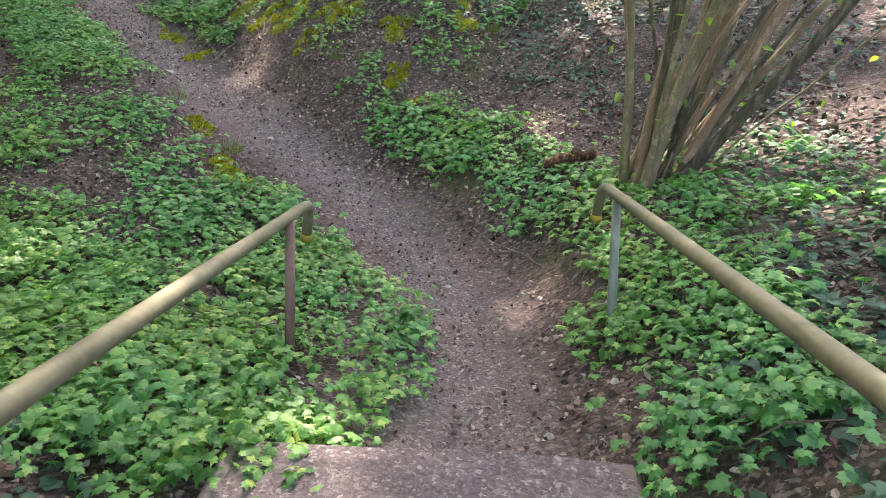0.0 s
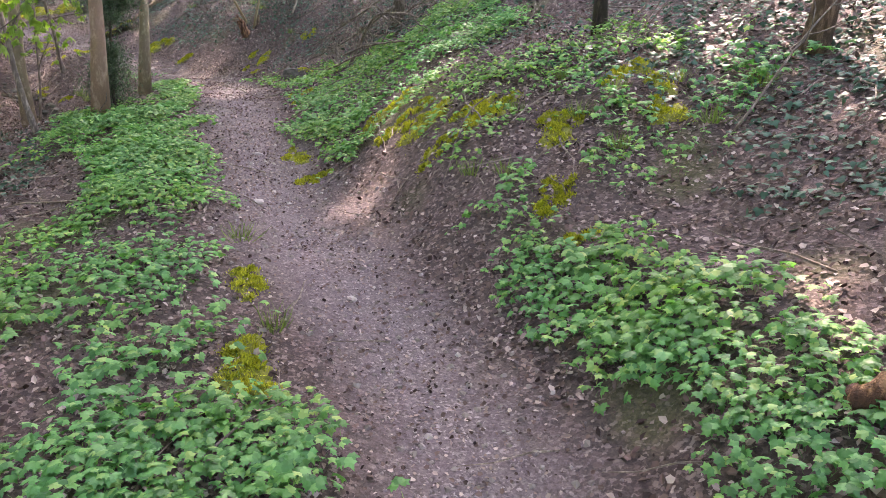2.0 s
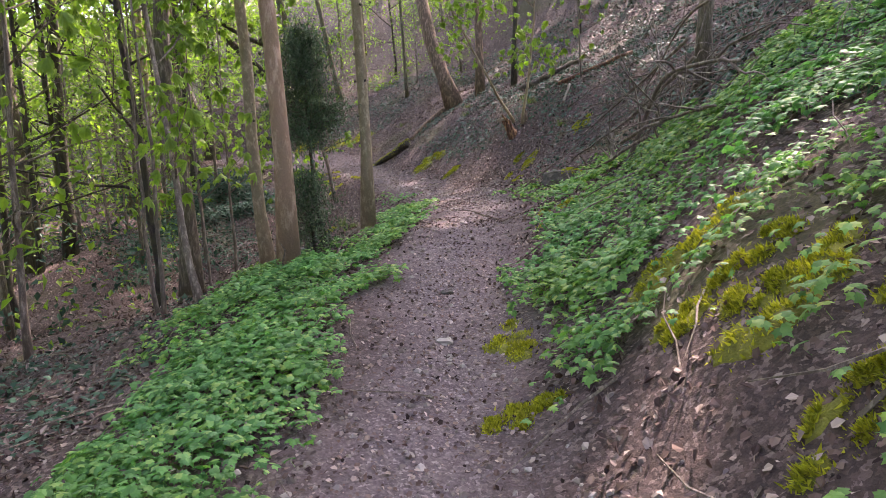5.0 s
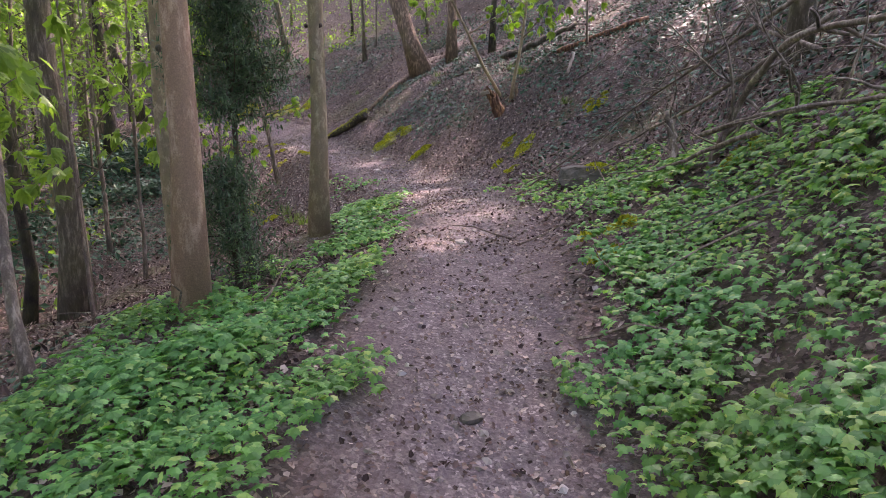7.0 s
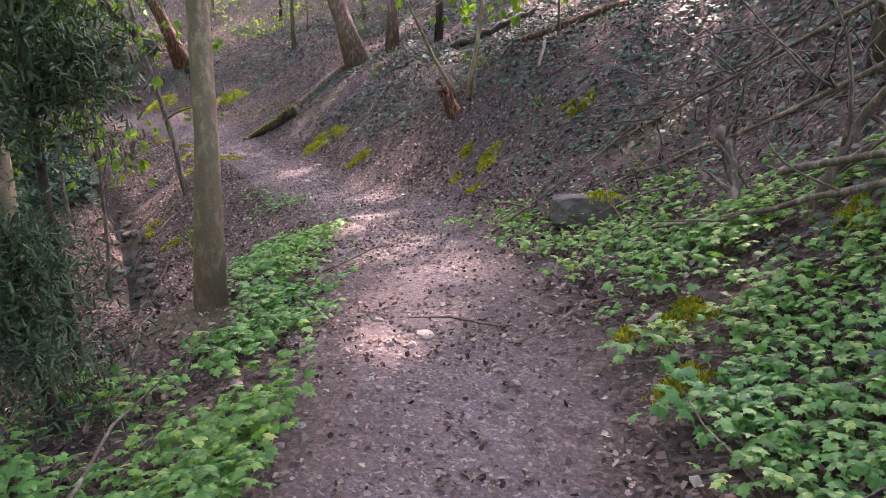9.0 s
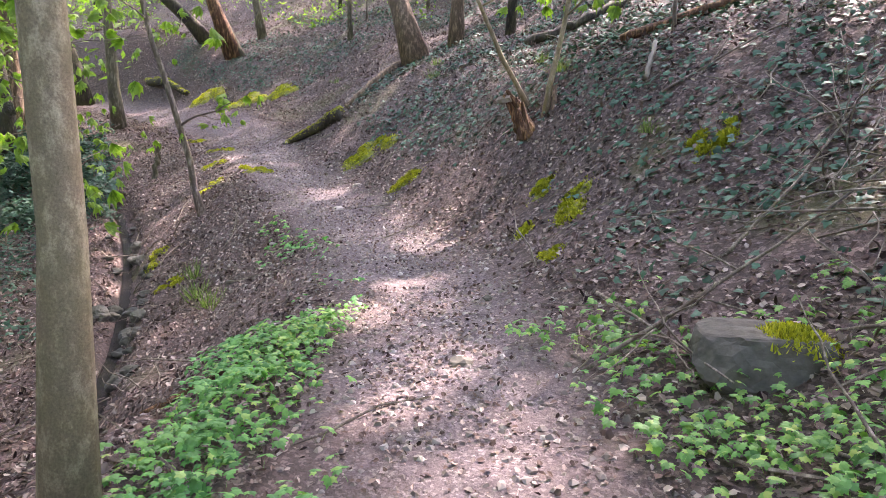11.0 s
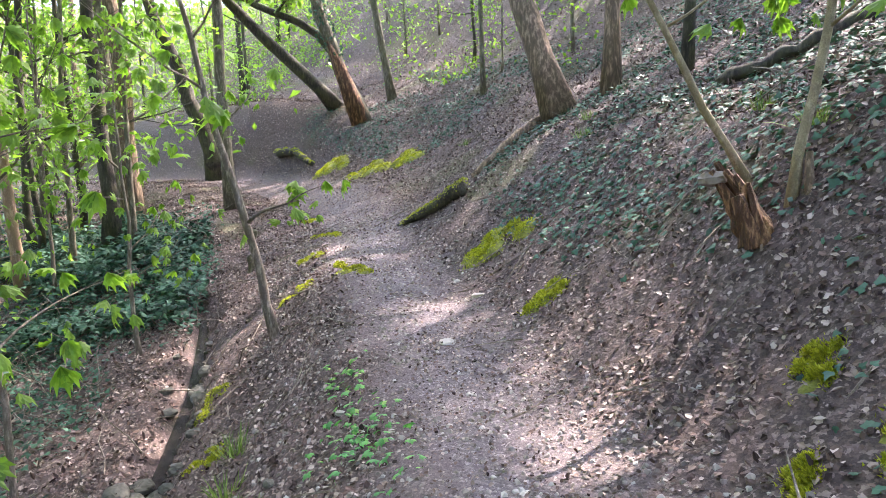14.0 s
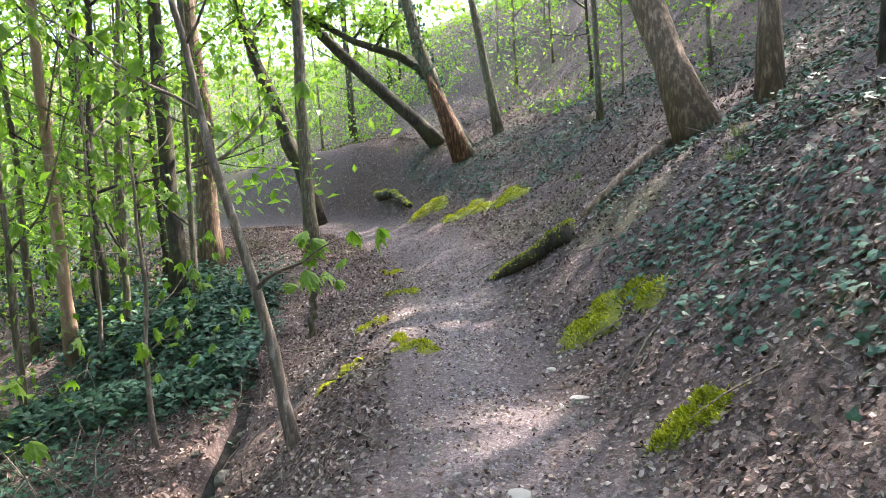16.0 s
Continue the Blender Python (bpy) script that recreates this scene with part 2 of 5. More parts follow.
def path_coords(x, y):
    """Distance along the path, signed distance to its right, and the path's height there."""
    x, y = np.ravel(x).astype(float), np.ravel(y).astype(float)
    s, u, z = np.empty(len(x)), np.empty(len(x)), np.empty(len(x))
    for i in range(0, len(x), 20000):
        dx, dy = x[i:i + 20000, None] - CURVE[:, 0], y[i:i + 20000, None] - CURVE[:, 1]
        k = (dx * dx + dy * dy).argmin(1); r = np.arange(len(k)); dx, dy = dx[r, k], dy[r, k]
        s[i:i + 20000] = ALONG[k] + dx * TANG[k, 0] + dy * TANG[k, 1]
        u[i:i + 20000] = np.where(dx * TANG[k, 1] - dy * TANG[k, 0] >= 0, 1, -1) * np.hypot(dx, dy)
        z[i:i + 20000] = np.interp(s[i:i + 20000], ALONG, CURVE[:, 2])
    return s, u, z

def terrain(x, y, rough=True):
    """Height of the ground, with the hollows and hummocks of a wooded slope."""
    s, u, z = path_coords(x, y)
    st = np.array([p[0] for p in PROFILE], float)
    rise = np.array([(-5.5, -5.2, -2.7) + p[1] + tuple(np.interp(p[0], (21, 34), pair) for pair in ((5.6, 7.2), (12.0, 15.5), (20.0, 24.0))) for p in PROFILE])
    ku = np.array(KNOTS_U)
    i = np.clip(np.searchsorted(st, s) - 1, 0, len(st) - 2)
    w = np.clip((s - st[i]) / (st[i + 1] - st[i]), 0, 1); w = w * w * (3 - 2 * w)
    uc = np.clip(u, ku[0], ku[-1]); j = np.clip(np.searchsorted(ku, uc) - 1, 0, len(ku) - 2)
    f = (uc - ku[j]) / (ku[j + 1] - ku[j])
    m = np.gradient(rise, ku, axis=1)
    def row(k):
        h = ku[j + 1] - ku[j]; a, b, c, d = rise[k, j], rise[k, j + 1], m[k, j] * h, m[k, j + 1] * h
        return a * (2 * f**3 - 3 * f**2 + 1) + c * (f**3 - 2 * f**2 + f) + b * (3 * f**2 - 2 * f**3) + d * (f**3 - f**2)
    h = z + row(i) * (1 - w) + row(i + 1) * w
    if rough:
        off = np.clip((np.abs(u) - 0.45) / 1.0, 0, 1)
        x, y = np.ravel(x), np.ravel(y)
        h = h + waves(x, y, 1.7, 3) * 0.09 * off + waves(x, y, 0.45, 5) * 0.035 * (0.35 + off) + waves(x, y, 0.16, 9) * 0.010
    return h
def waves(x, y, size, seed):
    """Smooth value noise on the plane, -1 to 1."""
    rng = np.random.default_rng(seed); g = rng.uniform(-1, 1, (64, 64))
    a, b = np.asarray(x) / size, np.asarray(y) / size
    i, j = np.floor(a).astype(int), np.floor(b).astype(int); a, b = a - i, b - j
    a, b = a * a * (3 - 2 * a), b * b * (3 - 2 * b)
    v = lambda p, q: g[p % 64, q % 64]
    return (v(i, j) * (1 - a) + v(i + 1, j) * a) * (1 - b) + (v(i, j + 1) * (1 - a) + v(i + 1, j + 1) * a) * b


# ---- mesh tools ----
def raw_mesh(name, v, f, mat, smooth=False):
    v, f = np.asarray(v, np.float32), np.asarray(f, np.int32)
    me = bpy.data.meshes.new(name)
    me.vertices.add(len(v)), me.loops.add(f.size), me.polygons.add(len(f))
    me.vertices.foreach_set("co", v.ravel())
    me.loops.foreach_set("vertex_index", f.ravel())
    me.polygons.foreach_set("loop_start", np.arange(0, f.size, f.shape[1], dtype=np.int32))
    me.polygons.foreach_set("use_smooth", np.full(len(f), smooth))
    me.update(calc_edges=True)
    me.materials.append(mat)
    return me


def part(name, mesh, parent=None, label=""):
    ob = new(name, mesh)
    ob.parent = parent
    return tagged(ob, label)


def thing(name, x, y, z, label, category, group=""):
    ob = new(name)
    ob.empty_display_size = 0.1
    ob.location = (x, y, z)
    return tagged(ob, label, category, group)


def ground_at(x, y):
    return float(height(np.array([x]), np.array([y]))[0])


def join(pieces):
    """Pieces of (vertices, faces) as one."""
    v, f, n = [], [], 0
    for a, b in pieces:
        v.append(np.asarray(a)), f.append(np.asarray(b) + n)
        n += len(a)
    return np.vstack(v), np.vstack(f)


def tube(points, radii, sides=8, lump=0.0, seed=0):
    """A tapered limb along points, with quads and closed ends."""
    p, r = np.asarray(points, float), np.asarray(radii, float)
    t = np.gradient(p, axis=0)
    t /= np.linalg.norm(t, axis=1)[:, None] + 1e-9
    ref = np.array([0.31, 0.95, 0.05]) if abs(t[0, 1]) < 0.8 else np.array([1.0, 0.1, 0.1])
    a = np.cross(t, ref)
    a /= np.linalg.norm(a, axis=1)[:, None] + 1e-9
    b = np.cross(t, a)
    ang = np.arange(sides) * 2 * np.pi / sides
    rng = np.random.default_rng(seed)
    k = 1 + lump * rng.uniform(-1, 1, (len(p), sides))
    ring = p[:, None] + (r[:, None] * k)[..., None] * (a[:, None] * np.cos(ang)[:, None] + b[:, None] * np.sin(ang)[:, None])
    i, j = np.meshgrid(np.arange(len(p) - 1), np.arange(sides), indexing="ij")
    i, j = i.ravel(), j.ravel()
    jn = (j + 1) % sides
    f = np.stack([i * sides + j, i * sides + jn, (i + 1) * sides + jn, (i + 1) * sides + j], 1)
    v = np.vstack([ring.reshape(-1, 3), p[:1], p[-1:]])
    c0, c1, e = len(v) - 2, len(v) - 1, (len(p) - 1) * sides
    j = np.arange(0, sides, 2)
    caps = [np.stack([np.full(len(j), c0), (j + 2) % sides, j + 1, j], 1), np.stack([np.full(len(j), c1), e + j, e + j + 1, e + (j + 2) % sides], 1)]
    return v, np.vstack([f, *caps])


def crooked(start, way, length, steps, wobble, rng, droop=0.0):
    """Points of a limb that wanders from start along way."""
    p, d, out = np.array(start, float), np.array(way, float) / np.linalg.norm(way), []
    for _ in range(steps + 1):
        out.append(p.copy())
        d = d + rng.normal(0, wobble, 3) + (0, 0, droop)
        d /= np.linalg.norm(d)
        p = p + d * length / steps
    return np.array(out)


# leaf shapes: vertices and triangles, one unit long, lying along +y
OVAL = (np.array([(0, 0, 0), (0.26, 0.35, 0.06), (-0.26, 0.35, 0.07), (0, 0.5, 0.0), (0.2, 0.72, 0.03), (-0.2, 0.72, 0.02), (0, 1, -0.08)]),
        np.array([(0, 1, 3), (0, 3, 2), (3, 1, 4), (3, 5, 2), (3, 4, 6), (3, 6, 5)]))
FOLDED = (np.array([(0, 0, 0), (0.27, 0.45, 0.09), (-0.27, 0.45, 0.09), (0, 1, -0.06)]), np.array([(0, 1, 3), (0, 3, 2)]))
SCRAP = (np.array([(0, 0, 0.02), (0.42, 0.3, 0.14), (0.22, 0.95, 0.03), (-0.3, 0.75, 0.16), (-0.4, 0.2, 0.05)]), np.array([(0, 1, 2), (0, 2, 3), (0, 3, 4)]))
CURLED = (np.array([(0, 0, 0.02), (0.2, 0.3, 0.2), (-0.24, 0.35, 0.12), (0, 0.5, 0.02), (0.15, 0.8, 0.24), (-0.12, 0.72, 0.17), (0.08, 1, 0.16)]), OVAL[1])
IVY_LEAF = (np.array([(0, 0.12, 0.03), (0, 0, 0), (0.3, -0.05, -0.02), (0.5, 0.3, 0.0), (0.27, 0.42, 0.03), (0, 1, -0.05), (-0.27, 0.42, 0.03), (-0.5, 0.3, 0.0), (-0.3, -0.05, -0.02)]),
            np.array([(0, 1, 2), (0, 2, 3), (0, 3, 4), (0, 4, 5), (0, 5, 6), (0, 6, 7), (0, 7, 8), (0, 8, 1)]))


def leaflet(length, width):
    """An oval toothed leaflet, raised along its midrib."""
    v = np.array([(0, 0, 0), (0.4, 0.24, -0.03), (0.27, 0.34, 0.01), (0.52, 0.56, -0.05), (0.2, 0.66, 0.02), (0, 1, -0.14), (-0.2, 0.66, 0.02), (-0.52, 0.56, -0.05), (-0.27, 0.34, 0.01), (-0.4, 0.24, -0.03), (0, 0.5, 0.06)])
    return v * (width, length, length * 0.8), np.array([(i, (i + 1) % 10, 10) for i in range(10)])


def turned(piece, rz, at=(0, 0, 0), rx=0.0):
    v, f = piece
    c, s, a, b = math.cos(rz), math.sin(rz), math.cos(rx), math.sin(rx)
    v = v @ np.array([(1, 0, 0), (0, a, -b), (0, b, a)]).T
    return v @ np.array([(c, -s, 0), (s, c, 0), (0, 0, 1)]).T + at, f


HERB_LEAF = join([turned(leaflet(0.66, 0.58), 0.0, (0, 0.34, 0.05), -0.25), turned(leaflet(0.56, 0.5), 1.15, (-0.03, 0.3, 0.04), -0.2), turned(leaflet(0.56, 0.5), -1.15, (0.03, 0.3, 0.04), -0.2),
                  (np.array([(-0.012, 0, -0.5), (0.012, 0, -0.5), (0, 0.36, 0.05)]), np.array([(0, 1, 2)]))])
CHESTNUT_LEAF = join([turned(leaflet(0.95 - 0.14 * abs(k), 0.34), -0.62 * k, (0, 0, 0), -0.85) for k in (-2, -1, 0, 1, 2)])


def scatter(name, shape, at, size, up, spin, tilt, mat):
    """One mesh of many leaves: places, sizes, up vectors, turns round up and tilts."""
    v, f = shape
    up = up / np.linalg.norm(up, axis=1)[:, None]
    a = np.stack([np.cos(spin), np.sin(spin), 0 * spin], 1)
    a -= up * (a * up).sum(1)[:, None]
    a /= np.linalg.norm(a, axis=1)[:, None]
    b = np.cross(up, a)
    c, s = np.cos(tilt)[:, None], np.sin(tilt)[:, None]
    b, up = b * c + up * s, up * c - b * s
    size = np.broadcast_to(np.asarray(size, float), (len(at),))
    out = at[:, None] + size[:, None, None] * (v[None, :, :1] * a[:, None] + v[None, :, 1:2] * b[:, None] + v[None, :, 2:] * up[:, None])
    faces = (f[None] + (np.arange(len(at)) * len(v))[:, None, None]).reshape(-1, 3)
    return raw_mesh(name, out.reshape(-1, 3), faces, mat)


def slope_normal(x, y):
    e = 0.12
    return np.stack([(height(x - e, y) - height(x + e, y)) / (2 * e), (height(x, y - e) - height(x, y + e)) / (2 * e), np.ones(len(x))], 1)


def sprinkle(count, zones, seed, box=(-27, 4, -1, 24), clump=0.5, size=0.6):
    """Random places on the slope, kept by zones of (along from, to, across from, to, density), soft at the rims."""
    rng = np.random.default_rng(seed)
    x, y = rng.uniform(box[0], box[1], count), rng.uniform(box[2], box[3], count)
    s, u = on_grid(gs, x, y), on_grid(gu, x, y)
    wob = waves(x, y, 0.55, seed + 50) * 0.28
    keep = np.zeros(count)
    for s0, s1, u0, u1, d in zones:
        e = np.minimum(np.minimum(s - s0, s1 - s) / 0.5, np.minimum(u - u0, u1 - u) / 0.3 + wob * 2.5)
        keep = np.maximum(keep, d * np.clip(e + 0.5, 0, 1))
    keep = keep * np.clip(1 + clump * 2.2 * waves(x, y, size, seed + 90), 0, 1.4)
    k = rng.uniform(0, 1, count) < keep
    return x[k], y[k], u[k], rng


# ---- ground ----
def axis_steps(a, b, step, far):
    mid = np.arange(a, b + step / 2, step)
    grow = np.cumsum(step * 1.22 ** np.arange(1, 60))
    grow = grow[grow < far]
    return np.r_[a - grow[::-1], mid, b + grow]


gx, gy = axis_steps(-27, 4.5, 0.085, 420), axis_steps(-2, 24, 0.085, 420)
GX, GY = np.meshgrid(gx, gy)
GZ = terrain(GX, GY)
gs, gu, _ = path_coords(GX, GY)
# the stream's bed and the cut under the footbridge
def stream_bed(x, y):
    bx, by = np.array([-10.7, -12.3, -13.4, -14.6, -15.8, -17.2]), np.array([12.0, 12.75, 13.3, 13.85, 14.35, 14.8])
    yy = np.interp(-x, -bx, by)
    return np.where((x < -9.5) & (x > -17.8), np.exp(-(((y - yy) / 0.2) ** 2)), 0.0)
GZ = GZ - 0.26 * stream_bed(GX.ravel(), GY.ravel())
# the ivy mound beyond the stream
GZ = GZ + 0.34 * np.exp(-((gs - 33.2) / 1.5) ** 2 - ((gu + 3.7) / 0.75) ** 2)


def on_grid(values, x, y):
    """A value of the ground sheet at any place, between its vertices."""
    v = values.reshape(len(gy), len(gx))
    i, j = np.clip(np.searchsorted(gx, x) - 1, 0, len(gx) - 2), np.clip(np.searchsorted(gy, y) - 1, 0, len(gy) - 2)
    a, b = (x - gx[i]) / (gx[i + 1] - gx[i]), (y - gy[j]) / (gy[j + 1] - gy[j])
    return (v[j, i] * (1 - a) + v[j, i + 1] * a) * (1 - b) + (v[j + 1, i] * (1 - a) + v[j + 1, i + 1] * a) * b


def height(x, y):
    return on_grid(GZ, x, y)


i, j = np.meshgrid(np.arange(len(gy) - 1), np.arange(len(gx) - 1), indexing="ij")
q = (i * len(gx) + j).ravel()
ground_mesh = raw_mesh("ground", np.stack([GX.ravel(), GY.ravel(), GZ], 1), np.stack([q, q + 1, q + len(gx) + 1, q + len(gx)], 1), SOIL, True)
trod = np.clip(1.25 - np.abs(gu - np.interp(gs, (12.5, 15), (0.17, 0.0))) / np.interp(gs, (12.5, 15), (0.46, 0.6)) + waves(GX.ravel(), GY.ravel(), 0.5, 21) * 0.3, 0, 1) * np.where(gs < 44, 1, 0)
ground_mesh.attributes.new("trodden", "FLOAT", "POINT").data.foreach_set("value", trod.astype(np.float32))
damp = np.clip(waves(GX.ravel(), GY.ravel(), 0.7, 31) * 1.6 - 0.75, 0, 0.45) * (np.abs(gu) > 0.8)
damp = np.maximum(damp, np.clip(np.maximum(gs - 52, np.maximum(gu - 18, -10 - gu)) / 8, 0, 0.6))
ground_mesh.attributes.new("mossy", "FLOAT", "POINT").data.foreach_set("value", damp.astype(np.float32))
tagged(new("ground", ground_mesh), "brown woodland soil with a trodden footpath", "ground", kind="structure")


# ---- trees ----
# gaps in the leaf roof through which the sun falls: places lit, width
SUN_GAPS = [((-9.2, 13.3, 0.9), 0.36), ((-9.6, 13.9, 0.9), 0.26), ((0.85, 3.9, 0.0), 0.45), ((0.6, 5.8, 0.4), 0.45), ((1.3, 8.0, 1.5), 0.4), ((-0.1, 9.3, 1.8), 0.4), ((-10.6, 18.2, 2.7), 0.4), ((-8.4, 17.4, 2.9), 0.3),
            ((-21.5, 21.0, 3.4), 0.7), ((-16.2, 20.6, 3.6), 0.5), ((-11.4, 15.0, 1.0), 0.22), ((-5.6, 11.9, 0.9), 0.25), ((-12.8, 16.0, 1.2), 0.2)]


def open_sky(p):
    """Which of the places leave the gaps free."""
    keep, way = np.ones(len(p), bool), np.array(SUN_FROM)
    for spot, width in SUN_GAPS:
        d = p - np.array(spot)
        keep &= np.linalg.norm(d - (d @ way)[:, None] * way, axis=1) > width
    return keep

def make_tree(name, x, y, height, r, lean, mat, seed, label, limbs=8, first=0.5, leaves=900, leaf=0.085, leaf_mat=None, shape=FOLDED, bend=0.25, foot=0.15, z=None, spread=0.28, group="", lo=0.0, gaps=True, spine=None):
    """A trunk that tapers and leans, its limbs, and a loose crown of leaves round the limbs."""
    rng = np.random.default_rng(seed)
    th = thing(name, x, y, (ground_at(x, y) if z is None else z) - 0.06, label, "tree", group)
    t = np.linspace(0, 1, 14)
    wig = np.cumsum(rng.normal(0, r * bend, (14, 2)), axis=0) * (t[:, None] > 0)
    axis = np.stack([lean[0] * height * t + wig[:, 0], lean[1] * height * t + wig[:, 1], height * t], 1)
    if spine:
        q = np.array([(0, 0, 0)] + list(spine), float)
        height = q[-1, 2]
        way = np.r_[0, np.cumsum(np.linalg.norm(np.diff(q, axis=0), axis=1))]
        axis = np.stack([np.interp(t, way / way[-1], q[:, c]) for c in range(3)], 1)
        axis[1:-1] = (axis[:-2] + 2 * axis[1:-1] + axis[2:]) / 4 + rng.normal(0, r * 0.15, (12, 3))
    radii = r * (1 - 0.75 * t) + r * 0.4 * np.exp(-t * height / foot)
    part("trunk", raw_mesh("trunk", *tube(axis, radii, 12, 0.06, seed), mat, True), th)
    tips = []
    for k in range(limbs):
        h = first + (0.97 - first) * (k + rng.uniform(0, 0.9)) / limbs
        base = np.array([np.interp(h, t, axis[:, c]) for c in range(3)])
        ang = k * 2.4 + rng.uniform(-0.5, 0.5)
        size = height * spread * (1.15 - 0.6 * h) * rng.uniform(0.7, 1.2)
        limb = crooked(base, (math.cos(ang), math.sin(ang), rng.uniform(0.25, 0.8)), size, 7, 0.13, rng, 0.02)
        rr = np.interp(h, t, radii) * 0.5
        pieces = [tube(limb, np.linspace(rr, rr * 0.15, 8), 6)]
        tips += [limb[3:]]
        for s in range(3):
            b = limb[2 + s]
            tw = crooked(b, (limb[3 + s] - b) + rng.normal(0, 0.25, 3) * size / 4, size * rng.uniform(0.3, 0.55), 4, 0.18, rng, -0.01)
            pieces.append(tube(tw, np.linspace(rr * 0.3, rr * 0.06, 5), 4))
            tips.append(tw[1:])
        part("branch", raw_mesh("branch", *join(pieces), mat, True), th)
    if leaves and tips:
        pts = np.vstack(tips)
        at = pts[rng.integers(0, len(pts), leaves)] + rng.normal(0, 0.16 * max(1.0, height / 9), (leaves, 3))
        if lo:
            at = at[at[:, 2] > lo]
        if gaps:
            at = at[open_sky(at + np.array(th.location))]
        m = len(at)
        up = rng.normal(0, 0.45, (m, 3)) + (0, 0, 1)
        part("crown", scatter("crown", shape, at, leaf * rng.uniform(0.6, 1.3, m), up, rng.uniform(0, 6.3, m), rng.normal(-0.3, 0.4, m), leaf_mat or CANOPY), th)
    return th


def knots(tree, count, r, lean, seed):
    """Dark eyes of old twigs on a smooth stem."""
    rng = np.random.default_rng(seed)
    for k in range(count):
        z, a = rng.uniform(0.3, 4.0), rng.uniform(0, 6.283)
        c = np.array([lean[0] * z + math.cos(a) * r * 0.93, lean[1] * z + math.sin(a) * r * 0.93, z])
        out = np.array([math.cos(a), math.sin(a), -0.25])
        part("knot", raw_mesh("knot", *tube(np.array([c - out * 0.01, c + out * 0.004, c + out * 0.012]), (0.022, 0.018, 0.006), 8, 0.2, k), BARK_DARK, True), tree)


PATH_TREES = [
    (-7.53, 9.6, 15, 0.095, (-0.045, 0.012), BARK_TAN, "tall slender tree with smooth reddish brown bark"),
    (-8.41, 11.27, 14, 0.075, (0.0, 0.02), BARK_SMOOTH, "tall slender tree with grey green bark beside the path"),
    (-10.9, 11.15, 14, 0.10, (-0.02, 0.0), BARK_SMOOTH, "tall pale grey tree behind a brown one"),
    (-15.6, 19.95, 13, 0.22, (-0.40, 0.06), BARK_BROWN, "thick leaning brown tree on the bank"),
    (-14.9, 20.3, 13, 0.12, (-0.04, 0.08), BARK_BROWN, "straight brown tree behind a leaning one"),
    (-13.6, 20.3, 13, 0.075, (0.03, 0.08), BARK_DARK, "dark slim tree on the bank"),
    (-21.7, 16.6, 12, 0.13, (-0.01, 0.0), BARK_GREY, "grey tree with ivy on its stem beside the path"),
    (-22.9, 14.9, 13, 0.2, (-0.05, 0.0), BARK_BROWN, "stout brown tree at the edge of the slope"),
    (-24.4, 14.9, 13, 0.17, (-0.04, 0.0), BARK_GREY, "grey tree at the edge of the slope"),
    (-25.0, 22.4, 12, 0.12, (-0.12, -0.1), BARK_GREY, "slim grey tree on the rising slope"),
    (-20.3, 22.1, 11, 0.06, (-0.02, -0.02), BARK_GREY, "slim grey tree among dead leaves on the slope"),
    (-19.9, 12.8, 12, 0.09, (-0.02, -0.03), BARK_TAN, "pale tan slender tree on the ivy mound"),
    (-20.9, 14.2, 12, 0.14, (-0.03, 0.0), BARK_DARK, "dark tree with an ivy grown foot"),
    (-17.8, 11.9, 12, 0.07, (0.0, 0.02), BARK_SMOOTH, "slender smooth tree below the stream"),
    (0.83, 9.08, 12, 0.085, (0.02, 0.04), BARK_BROWN, "slim brown tree on the leafy bank"),
    (-1.05, 10.0, 12, 0.06, (-0.06, 0.05), BARK_DARK, "thin dark tree on the ivy bank"),
    (-5.2, 13.9, 11, 0.09, (0.05, 0.08), BARK_GREY, "grey tree with a mossy foot above the brushwood"),
]
for k, (x, y, h, r, lean, bark, label) in enumerate(PATH_TREES):
    tree_made = make_tree("tree", x, y, h, r, lean, bark, 20 + k, label, leaves=1500, leaf=0.22, first=0.5)
    if k < 3:
        knots(tree_made, 16, r, lean, 700 + k)

def across(*bends):
    """Bends of a stem that leans across the path: metres aside and up."""
    return [(0.394 * a, 0.919 * a, z) for a, z in bends]


BENT_TREES = [(-28.6, 18.2, 0.26, BARK_DARK, across((-0.35, 2.0), (-1.0, 3.5), (-1.6, 5.5), (-2.1, 7.2), (-2.8, 10.5)), "dark crooked tree standing at the bend of the path"),
              (-24.4, 21.1, 0.2, BARK_GREY, across((-0.5, 1.4), (-0.9, 2.5), (-1.25, 4.0), (-1.9, 7.0), (-2.3, 9.5)), "leaning ivy grown tree with a split reddish foot"),
              (-26.2, 21.2, 0.2, BARK_DARK, across((-1.2, 1.2), (-2.1, 2.1), (-3.7, 3.9), (-5.6, 6.2), (-7.0, 9.0)), "dark mossy tree leaning far over the slope"),
              (-25.4, 21.6, 0.15, BARK_DARK, across((-0.9, 2.0), (-1.9, 2.6), (-3.0, 3.0), (-4.1, 3.6), (-5.6, 5.2)), "dark arching tree hanging over the slope")]
